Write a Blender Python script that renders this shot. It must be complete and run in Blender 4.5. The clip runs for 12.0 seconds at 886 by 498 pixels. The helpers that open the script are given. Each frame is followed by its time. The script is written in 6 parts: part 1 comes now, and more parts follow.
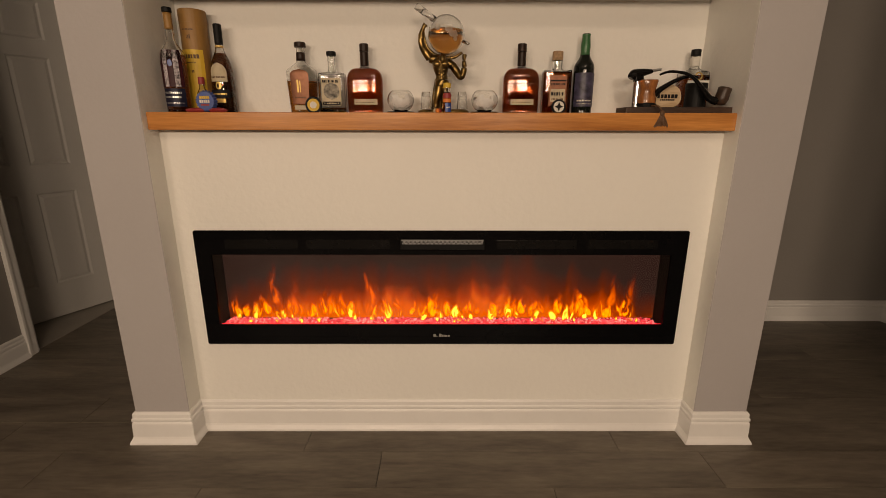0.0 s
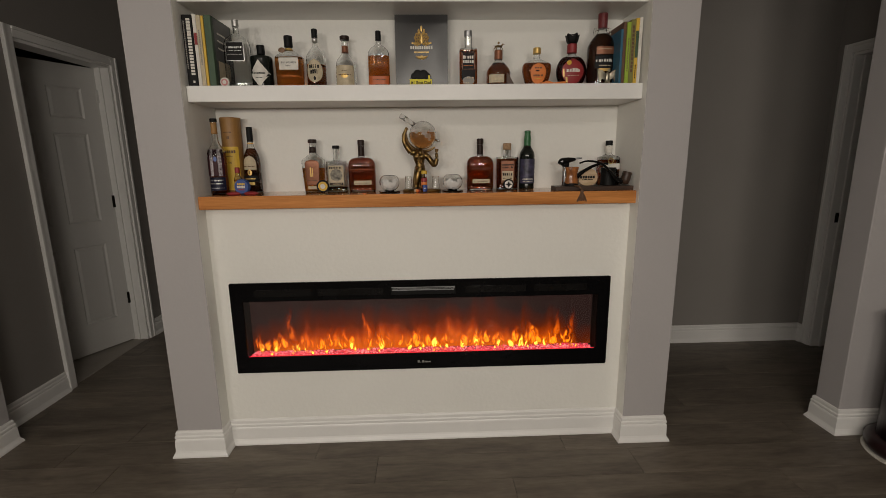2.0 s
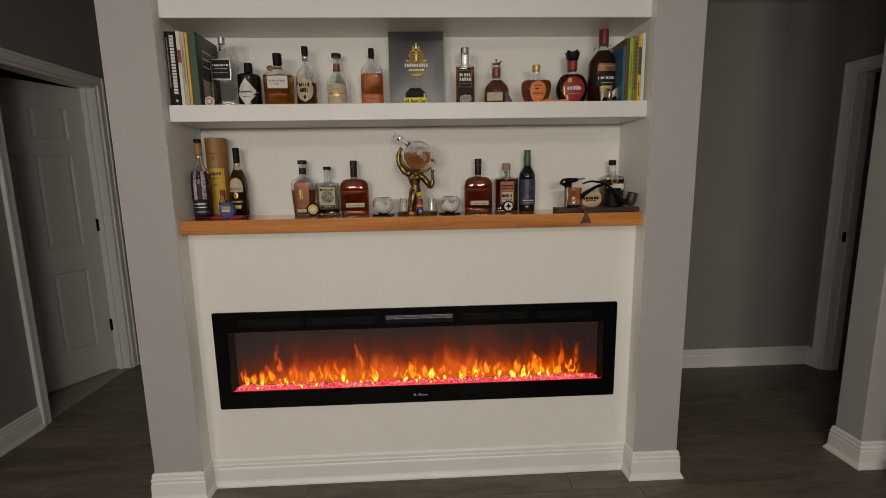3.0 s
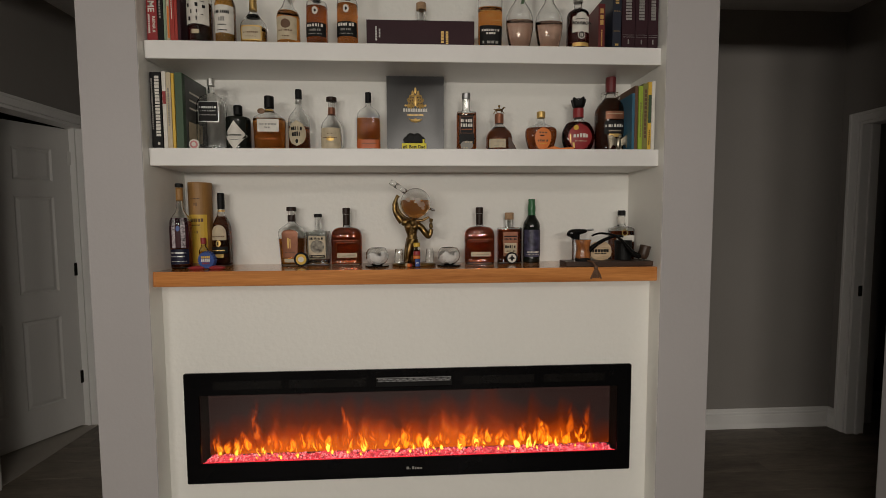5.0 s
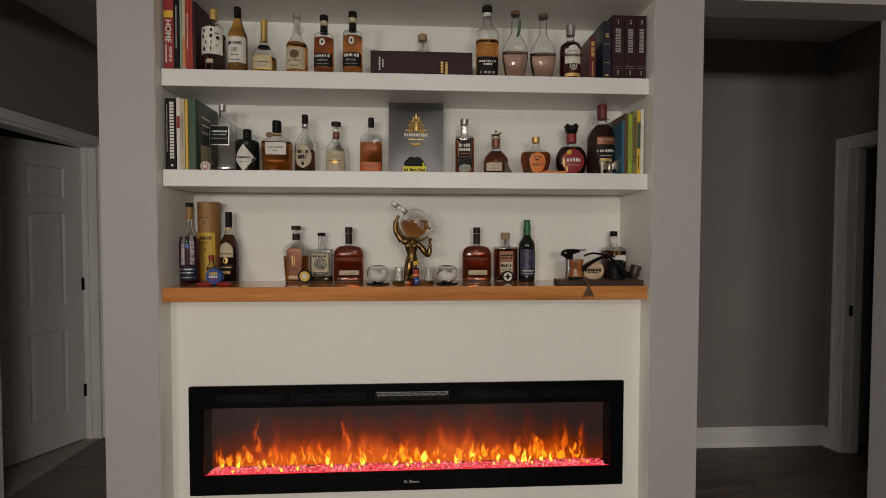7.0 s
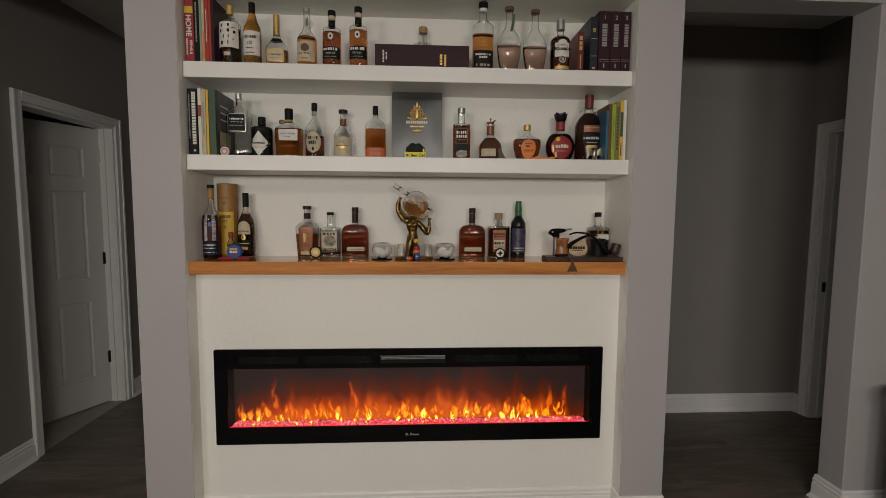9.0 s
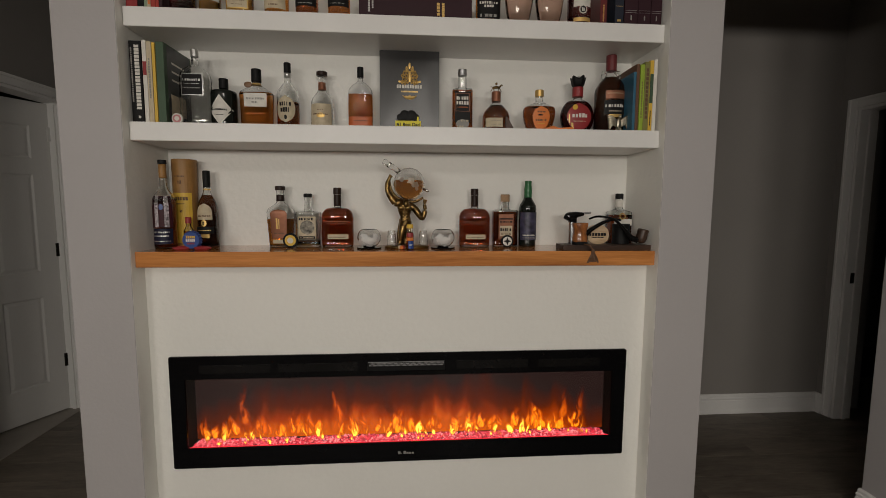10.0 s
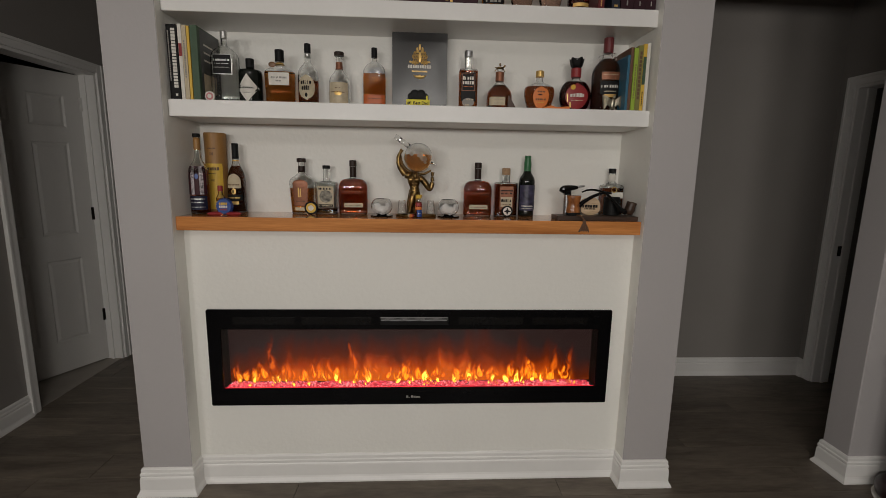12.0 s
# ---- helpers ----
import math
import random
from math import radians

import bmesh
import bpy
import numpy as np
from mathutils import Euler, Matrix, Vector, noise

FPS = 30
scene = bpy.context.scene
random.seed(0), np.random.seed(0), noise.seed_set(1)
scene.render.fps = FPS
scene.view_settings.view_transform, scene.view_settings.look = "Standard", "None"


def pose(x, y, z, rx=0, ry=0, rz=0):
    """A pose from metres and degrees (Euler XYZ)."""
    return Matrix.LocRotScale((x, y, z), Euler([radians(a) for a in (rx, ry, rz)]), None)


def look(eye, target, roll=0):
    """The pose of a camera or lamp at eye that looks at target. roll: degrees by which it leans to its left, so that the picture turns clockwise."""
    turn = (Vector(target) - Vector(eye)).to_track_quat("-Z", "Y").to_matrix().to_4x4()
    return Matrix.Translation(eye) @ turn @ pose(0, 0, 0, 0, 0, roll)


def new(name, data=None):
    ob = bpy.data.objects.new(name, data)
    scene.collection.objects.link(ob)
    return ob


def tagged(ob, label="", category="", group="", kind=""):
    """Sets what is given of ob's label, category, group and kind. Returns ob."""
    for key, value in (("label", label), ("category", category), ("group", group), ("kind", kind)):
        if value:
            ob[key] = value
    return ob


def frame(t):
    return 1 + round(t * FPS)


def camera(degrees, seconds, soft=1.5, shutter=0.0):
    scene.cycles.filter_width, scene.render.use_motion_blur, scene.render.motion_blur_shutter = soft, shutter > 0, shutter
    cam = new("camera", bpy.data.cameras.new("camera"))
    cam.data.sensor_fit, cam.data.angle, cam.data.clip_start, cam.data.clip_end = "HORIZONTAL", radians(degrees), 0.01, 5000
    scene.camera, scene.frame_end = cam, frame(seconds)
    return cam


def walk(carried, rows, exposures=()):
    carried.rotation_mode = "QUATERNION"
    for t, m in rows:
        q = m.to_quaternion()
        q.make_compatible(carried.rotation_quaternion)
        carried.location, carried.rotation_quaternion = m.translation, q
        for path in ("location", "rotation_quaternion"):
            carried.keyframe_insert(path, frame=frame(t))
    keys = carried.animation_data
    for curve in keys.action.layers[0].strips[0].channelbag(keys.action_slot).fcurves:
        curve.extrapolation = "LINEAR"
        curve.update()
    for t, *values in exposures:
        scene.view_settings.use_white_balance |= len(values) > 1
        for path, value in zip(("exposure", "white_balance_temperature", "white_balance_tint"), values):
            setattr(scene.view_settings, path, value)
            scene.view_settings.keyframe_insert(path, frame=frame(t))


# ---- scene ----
cam = camera(89.0, 12.0, soft=0.75)
PATH = [
    (0, (0.0, 0.064, 1.203), (0.006, 1.996, 0.687), 0.1),
    (0.5, (0.009, -0.037, 1.266), (0.017, 1.901, 0.772), -0.5),
    (1, (0.025, -0.208, 1.346), (0.064, 1.728, 0.847), -0.5),
    (1.5, (0.036, -0.321, 1.403), (0.09, 1.628, 0.953), -0.6),
    (2, (0.027, -0.407, 1.411), (0.096, 1.552, 1.015), -0.7),
    (2.5, (0.031, -0.369, 1.414), (0.11, 1.596, 1.053), -1.1),
    (2.7, (0.03, -0.339, 1.415), (0.113, 1.63, 1.075), -1.1),
    (4.5, (0.021, -0.115, 1.443), (0.13, 1.871, 1.238), -0.5),
    (5, (0.025, -0.13, 1.451), (0.134, 1.863, 1.318), -0.3),
    (5.5, (0.025, -0.147, 1.46), (0.133, 1.849, 1.38), -0.2),
    (6, (0.028, -0.166, 1.47), (0.137, 1.831, 1.429), 0.0),
    (6.5, (0.035, -0.184, 1.465), (0.141, 1.813, 1.438), 0.1),
    (7, (0.03, -0.205, 1.463), (0.137, 1.791, 1.404), 0.1),
    (9, (0.034, -0.4, 1.479), (0.136, 1.591, 1.317), 0.4),
    (9.5, (0.038, -0.278, 1.465), (0.174, 1.709, 1.282), 0.4),
    (10, (0.02, -0.082, 1.434), (0.164, 1.903, 1.237), 0.3),
    (10.5, (0.013, 0.066, 1.415), (0.154, 2.048, 1.186), 0.1),
    (11, (0.01, 0.09, 1.414), (0.14, 2.065, 1.125), 0.2),
    (11.5, (0.021, -0.06, 1.433), (0.122, 1.909, 1.098), 0.4),
    (12, (0.025, -0.279, 1.451), (0.128, 1.691, 1.118), 1.0),
]
EXPOSURES = [(0.0, 0.18, 8900, 22), (0.5, -0.04, 8100, 16), (1.0, -0.04, 7650, 14), (1.5, 0.0, 6900, 12), (2.5, 0.0, 6600, 11.5), (5.0, 0.0, 6500, 11), (9.0, -0.02, 6450, 11), (9.6, -0.05, 6450, 11), (10.5, -0.10, 6450, 11.5), (11.0, -0.11, 6400, 11.5), (12.0, -0.04, 6250, 11.5)]
walk(cam, [(t, look(eye, target, roll)) for t, eye, target, roll in PATH], EXPOSURES)

# ---- light ----
world = bpy.data.worlds.new("night")
scene.world = world
world.use_nodes = True
world.node_tree.nodes["Background"].inputs[0].default_value = (0.01, 0.012, 0.018, 1)
world.node_tree.nodes["Background"].inputs[1].default_value = 0.2


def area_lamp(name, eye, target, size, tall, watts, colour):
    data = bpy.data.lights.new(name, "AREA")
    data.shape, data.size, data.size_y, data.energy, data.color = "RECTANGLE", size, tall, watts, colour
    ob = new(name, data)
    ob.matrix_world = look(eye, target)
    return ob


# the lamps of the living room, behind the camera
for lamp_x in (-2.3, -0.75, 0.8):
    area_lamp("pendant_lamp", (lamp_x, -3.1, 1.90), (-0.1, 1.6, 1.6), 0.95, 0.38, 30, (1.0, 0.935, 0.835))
area_lamp("ceiling_lamp", (0.4, -1.6, 2.74), (0.4, -1.6, 0), 0.8, 0.8, 22, (1.0, 0.935, 0.835))

# ---- materials ----
MATS = {}


def mat(name, colour, rough=0.5, metal=0.0, vary=0.12, scale=8.0, bump=0.0, bump_scale=60.0, glass=0.0, ior=1.45, spread=0.0, coat=0.0, stretch=(1, 1, 1)):
    """A surface with stains at one scale, grain at another, and fine relief."""
    if name in MATS:
        return MATS[name]
    m = bpy.data.materials.new(name)
    m.use_nodes = True
    tree, nodes = m.node_tree, m.node_tree.nodes
    b = nodes["Principled BSDF"]
    link = tree.links.new
    b.inputs["Roughness"].default_value = rough
    b.inputs["Metallic"].default_value = metal
    b.inputs["IOR"].default_value = ior
    b.inputs["Transmission Weight"].default_value = glass
    b.inputs["Coat Weight"].default_value = coat
    coords = nodes.new("ShaderNodeTexCoord")
    mapping = nodes.new("ShaderNodeMapping")
    mapping.inputs["Scale"].default_value = stretch
    link(coords.outputs["Object"], mapping.inputs["Vector"])
    big = nodes.new("ShaderNodeTexNoise")
    big.inputs["Scale"].default_value, big.inputs["Detail"].default_value = scale, 5
    fine = nodes.new("ShaderNodeTexNoise")
    fine.inputs["Scale"].default_value, fine.inputs["Detail"].default_value = bump_scale, 4
    for n in (big, fine):
        link(mapping.outputs[0], n.inputs["Vector"])
    total = nodes.new("ShaderNodeMath")
    total.operation = "MULTIPLY_ADD"
    link(fine.outputs[0], total.inputs[0])
    total.inputs[1].default_value = 0.35
    link(big.outputs[0], total.inputs[2])
    rng = nodes.new("ShaderNodeMapRange")
    rng.inputs["From Min"].default_value, rng.inputs["From Max"].default_value = 0.4, 0.95
    rng.inputs["To Min"].default_value, rng.inputs["To Max"].default_value = 1 - vary, 1 + vary
    link(total.outputs[0], rng.inputs["Value"])
    value = rng.outputs[0]
    if spread:
        info = nodes.new("ShaderNodeObjectInfo")
        r2 = nodes.new("ShaderNodeMapRange")
        r2.inputs["To Min"].default_value, r2.inputs["To Max"].default_value = 1 - spread, 1 + spread
        link(info.outputs["Random"], r2.inputs["Value"])
        mul = nodes.new("ShaderNodeMath")
        mul.operation = "MULTIPLY"
        link(value, mul.inputs[0])
        link(r2.outputs[0], mul.inputs[1])
        value = mul.outputs[0]
    tint = nodes.new("ShaderNodeVectorMath")
    tint.operation = "SCALE"
    tint.inputs[0].default_value = colour[:3]
    link(value, tint.inputs["Scale"])
    link(tint.outputs[0], b.inputs["Base Color"])
    if bump:
        bp = nodes.new("ShaderNodeBump")
        bp.inputs["Strength"].default_value, bp.inputs["Distance"].default_value = bump, 0.002
        link(fine.outputs[0], bp.inputs["Height"])
        link(bp.outputs[0], b.inputs["Normal"])
    MATS[name] = m
    return m


def wood(name, dark, light, rough, stretch, coat=0.0, spread=0.0, bump=0.1):
    """Wood with grain along one axis (the small entry of stretch)."""
    m = mat(name, light, rough, coat=coat)
    nodes, link = m.node_tree.nodes, m.node_tree.links.new
    b = nodes["Principled BSDF"]
    coords = nodes.new("ShaderNodeTexCoord")
    mapping = nodes.new("ShaderNodeMapping")
    mapping.inputs["Scale"].default_value = stretch
    info = nodes.new("ShaderNodeObjectInfo")
    shift = nodes.new("ShaderNodeVectorMath")
    shift.operation = "MULTIPLY_ADD"
    link(info.outputs["Random"], shift.inputs[0])
    shift.inputs[1].default_value = (37, 19, 53)
    link(coords.outputs["Object"], mapping.inputs["Vector"])
    link(mapping.outputs[0], shift.inputs[2])
    a = nodes.new("ShaderNodeTexNoise")
    a.inputs["Scale"].default_value, a.inputs["Detail"].default_value, a.inputs["Distortion"].default_value = 1.0, 6, 0.8
    f = nodes.new("ShaderNodeTexNoise")
    f.inputs["Scale"].default_value, f.inputs["Detail"].default_value = 7.0, 8
    link(shift.outputs[0], a.inputs["Vector"])
    link(shift.outputs[0], f.inputs["Vector"])
    mix = nodes.new("ShaderNodeMath")
    mix.operation = "MULTIPLY_ADD"
    mix.inputs[1].default_value = 0.5
    link(f.outputs[0], mix.inputs[0])
    link(a.outputs[0], mix.inputs[2])
    ramp = nodes.new("ShaderNodeValToRGB")
    ramp.color_ramp.elements[0].position, ramp.color_ramp.elements[1].position = 0.45, 1.02
    ramp.color_ramp.elements[0].color, ramp.color_ramp.elements[1].color = (*dark, 1), (*light, 1)
    link(mix.outputs[0], ramp.inputs[0])
    r2 = nodes.new("ShaderNodeMapRange")
    r2.inputs["To Min"].default_value, r2.inputs["To Max"].default_value = 1 - spread, 1 + spread
    link(info.outputs["Random"], r2.inputs["Value"])
    tint = nodes.new("ShaderNodeVectorMath")
    tint.operation = "SCALE"
    link(ramp.outputs[0], tint.inputs[0])
    link(r2.outputs[0], tint.inputs["Scale"])
    link(tint.outputs[0], b.inputs["Base Color"])
    bp = nodes.new("ShaderNodeBump")
    bp.inputs["Strength"].default_value, bp.inputs["Distance"].default_value = bump, 0.001
    link(f.outputs[0], bp.inputs["Height"])
    link(bp.outputs[0], b.inputs["Normal"])
    return m


GREY_PAINT = mat("grey_paint", (0.425, 0.405, 0.405), 0.6, vary=0.03, scale=2, bump=0.25, bump_scale=90)
WHITE_PAINT = mat("white_wall_paint", (0.80, 0.79, 0.745), 0.6, vary=0.025, scale=2, bump=0.75, bump_scale=48)
# the same wall grey, darkened to put the hall's poor light into colour
SHADED_GREY_PAINT = mat("shaded_grey_paint", (0.265, 0.247, 0.23), 0.65, vary=0.04, scale=2, bump=0.25, bump_scale=90)
TRIM_PAINT = mat("trim_paint", (0.78, 0.77, 0.75), 0.35, vary=0.03, scale=5, bump=0.05)
DOOR_PAINT = mat("door_paint", (0.60, 0.59, 0.565), 0.4, vary=0.04, scale=4, bump=0.08, bump_scale=120, stretch=(1, 1, 0.15))
CEILING_PAINT = mat("ceiling_paint", (0.7, 0.69, 0.67), 0.8, vary=0.03, scale=3, bump=0.4, bump_scale=50)
FLOOR_WOOD = wood("plank_wood", (0.068, 0.053, 0.040), (0.185, 0.155, 0.120), 0.45, (2.2, 11, 11), spread=0.07, bump=0.35)
FLOOR_BASE = mat("plank_joint", (0.03, 0.026, 0.022), 0.6)
TILE = mat("pale_floor", (0.32, 0.29, 0.25), 0.5, vary=0.08)
MANTEL_WOOD = wood("mantel_wood", (0.34, 0.112, 0.026), (0.68, 0.285, 0.085), 0.2, (1.6, 22, 22), coat=0.6)
DARK_WOOD = wood("walnut", (0.02, 0.011, 0.007), (0.075, 0.04, 0.025), 0.4, (4, 40, 40))
BRIAR = wood("briar", (0.10, 0.03, 0.01), (0.46, 0.17, 0.05), 0.25, (30, 30, 8), coat=0.4)
PALE_WOOD = wood("pale_wood", (0.4, 0.27, 0.15), (0.62, 0.46, 0.3), 0.5, (8, 40, 40))
BLACK_GLASS = mat("black_glass", (0.003, 0.003, 0.0035), 0.0, vary=0.2, ior=1.22)
BLACK_MATT = mat("black_matt", (0.007, 0.007, 0.007), 0.5, vary=0.2, ior=1.25)
BLACK_GLOSS = mat("black_gloss", (0.006, 0.0058, 0.0058), 0.1, vary=0.2, ior=1.3)
CHROME = mat("chrome", (0.7, 0.7, 0.7), 0.2, 1.0)
STEEL = mat("steel", (0.48, 0.48, 0.49), 0.4, 1.0)
BRONZE = mat("hinge_bronze", (0.02, 0.017, 0.014), 0.4, 0.8)
GOLD = mat("antique_gold", (0.21, 0.132, 0.048), 0.30, 1.0, vary=0.9, scale=28, bump=0.9, bump_scale=55)
FOIL = mat("gold_foil", (0.68, 0.45, 0.15), 0.38, 0.6, vary=0.2)
SILVER = mat("silver_foil", (0.6, 0.6, 0.58), 0.3, 0.9, vary=0.2)
COPPER = mat("copper_label", (0.24, 0.095, 0.05), 0.4, 0.4, vary=0.25, scale=40)
GLASS = mat("clear_glass", (0.985, 0.99, 0.987), 0.0, vary=0.005, glass=1.0, ior=1.45)
GREEN_GLASS = mat("green_glass", (0.06, 0.08, 0.05), 0.03, vary=0.05, glass=0.6)
DARK_GLASS = mat("dark_glass", (0.008, 0.01, 0.008), 0.05, vary=0.1)
FIRE_GLASS = mat("fire_glass", (0.97, 0.96, 0.97), 0.0, vary=0.005, glass=1.0, ior=1.38)
CREAM = mat("cream_paper", (0.50, 0.42, 0.29), 0.6, vary=0.18, scale=40)
MAHOGANY = mat("dark_mahogany", (0.022, 0.009, 0.010), 0.3, vary=0.3, scale=6, stretch=(1, 1, 0.2))
WHITE = mat("white_paper", (0.66, 0.63, 0.57), 0.55, vary=0.12, scale=40)
INK = mat("black_ink", (0.010, 0.0095, 0.0095), 0.5, ior=1.25)
BROWN_INK = mat("brown_ink", (0.12, 0.06, 0.03), 0.55)
GREY_INK = mat("grey_ink", (0.25, 0.24, 0.22), 0.55)
YELLOW = mat("yellow_paper", (0.66, 0.42, 0.05), 0.5, vary=0.1)
RED = mat("red_paper", (0.28, 0.025, 0.027), 0.45, vary=0.15)
BURNT = mat("burnt_orange_label", (0.50, 0.115, 0.03), 0.45, vary=0.15)
OXBLOOD = mat("oxblood_seal", (0.13, 0.02, 0.022), 0.35, vary=0.15)
ORANGE = mat("orange_paper", (0.7, 0.2, 0.04), 0.5, vary=0.12)
BLUE = mat("blue_enamel", (0.02, 0.06, 0.25), 0.3, vary=0.15)
DARK_CAP = mat("dark_brown_cap", (0.024, 0.012, 0.008), 0.4, vary=0.2, ior=1.3)
CORK = mat("cork", (0.36, 0.23, 0.13), 0.8, vary=0.3, scale=120, bump=0.3, bump_scale=200)
CARD = mat("tan_card", (0.30, 0.155, 0.045), 0.5, vary=0.1)
LEATHER = mat("black_leather", (0.012, 0.0115, 0.012), 0.29, vary=0.7, scale=7, ior=1.62, bump=0.04, bump_scale=160)
MAROON = mat("maroon_cloth", (0.034, 0.012, 0.017), 0.5, ior=1.3, vary=0.15, bump=0.2, bump_scale=250)
PAGES = mat("book_pages", (0.6, 0.53, 0.4), 0.8, vary=0.15, scale=200, stretch=(6, 0.2, 0.2))


def liquid(name, colour):
    return mat(name, colour, 0.02, vary=0.02, glass=1.0, ior=1.34)


BOURBON = liquid("bourbon", (0.94, 0.37, 0.075))
DEEP = liquid("deep_bourbon", (0.72, 0.17, 0.045))
HONEY = liquid("honey_whisky", (0.93, 0.46, 0.09))
PINK = liquid("dusty_rose", (0.88, 0.58, 0.46))
WINE = liquid("dark_red_liqueur", (0.22, 0.03, 0.03))
AMBER = liquid("dark_amber", (0.56, 0.145, 0.035))
RUM = liquid("dark_rum", (0.30, 0.085, 0.03))
COPPERY = liquid("copper_whiskey", (0.86, 0.30, 0.075))
WATER = liquid("clear_spirit", (0.93, 0.94, 0.93))


def glow(name, build):
    m = bpy.data.materials.new(name)
    m.use_nodes = True
    nodes = m.node_tree.nodes
    nodes.clear()
    out = nodes.new("ShaderNodeOutputMaterial")
    build(m.node_tree, nodes, out)
    return m


def flame_nodes(tree, nodes, out, ramp_colours, gain, base, grain, cover):
    """A tongue of light on the fire: soft at its sides and tip, and torn by a drawn-out noise."""
    link = tree.links.new
    uv = nodes.new("ShaderNodeUVMap")
    sep = nodes.new("ShaderNodeSeparateXYZ")
    link(uv.outputs[0], sep.inputs[0])
    coords = nodes.new("ShaderNodeTexCoord")
    info = nodes.new("ShaderNodeObjectInfo")
    off = nodes.new("ShaderNodeVectorMath")
    off.operation = "MULTIPLY_ADD"
    off.inputs[1].default_value = (31, 17, 23)
    link(info.outputs["Random"], off.inputs[0])
    mapping = nodes.new("ShaderNodeMapping")
    mapping.inputs["Scale"].default_value = (grain, grain, grain * 0.42)
    link(coords.outputs["Object"], mapping.inputs["Vector"])
    link(mapping.outputs[0], off.inputs[2])
    n = nodes.new("ShaderNodeTexNoise")
    n.inputs["Scale"].default_value, n.inputs["Detail"].default_value, n.inputs["Distortion"].default_value = 1.0, 3, 1.1
    link(off.outputs[0], n.inputs["Vector"])
    side = nodes.new("ShaderNodeMath")
    side.operation = "PINGPONG"
    side.inputs[1].default_value = 0.5
    link(sep.outputs[0], side.inputs[0])
    body = nodes.new("ShaderNodeMapRange")
    body.interpolation_type = "SMOOTHSTEP"
    body.inputs["From Min"].default_value, body.inputs["From Max"].default_value = 0.0, 0.44
    link(side.outputs[0], body.inputs["Value"])
    tip = nodes.new("ShaderNodeMapRange")
    tip.interpolation_type = "SMOOTHSTEP"
    for k, v in (("From Min", 1.0), ("From Max", 0.2), ("To Min", 0.0), ("To Max", 1.0)):
        tip.inputs[k].default_value = v
    link(sep.outputs[1], tip.inputs["Value"])
    foot = nodes.new("ShaderNodeMapRange")
    foot.interpolation_type = "SMOOTHSTEP"
    foot.inputs["From Max"].default_value = 0.14
    foot.inputs["To Min"].default_value = 0.25
    link(sep.outputs[1], foot.inputs["Value"])
    wisp = nodes.new("ShaderNodeMapRange")
    wisp.interpolation_type = "SMOOTHSTEP"
    wisp.inputs["From Min"].default_value, wisp.inputs["From Max"].default_value = 0.36, 0.62
    link(n.outputs[0], wisp.inputs["Value"])
    faint = nodes.new("ShaderNodeMapRange")  # some flames burn fainter than others
    faint.inputs["To Min"].default_value, faint.inputs["To Max"].default_value = 0.35 * cover, cover
    link(info.outputs["Random"], faint.inputs["Value"])
    value = body.outputs[0]
    for other in (tip, foot, wisp, faint):
        a = nodes.new("ShaderNodeMath")
        a.operation = "MULTIPLY"
        a.use_clamp = True
        link(value, a.inputs[0])
        link(other.outputs[0], a.inputs[1])
        value = a.outputs[0]
    ramp = nodes.new("ShaderNodeValToRGB")
    e = ramp.color_ramp.elements
    e[0].position, e[0].color = 0.05, (*ramp_colours[0], 1)
    e[1].position, e[1].color = 0.85, (*ramp_colours[2], 1)
    mid = e.new(0.45)
    mid.color = (*ramp_colours[1], 1)
    link(value, ramp.inputs[0])
    power = nodes.new("ShaderNodeMath")
    power.operation = "MULTIPLY_ADD"
    power.inputs[1].default_value, power.inputs[2].default_value = gain, base
    link(value, power.inputs[0])
    emit = nodes.new("ShaderNodeEmission")
    link(ramp.outputs[0], emit.inputs[0])
    link(power.outputs[0], emit.inputs[1])
    clear = nodes.new("ShaderNodeBsdfTransparent")
    mix = nodes.new("ShaderNodeMixShader")
    link(value, mix.inputs[0])
    link(clear.outputs[0], mix.inputs[1])
    link(emit.outputs[0], mix.inputs[2])
    link(mix.outputs[0], out.inputs[0])


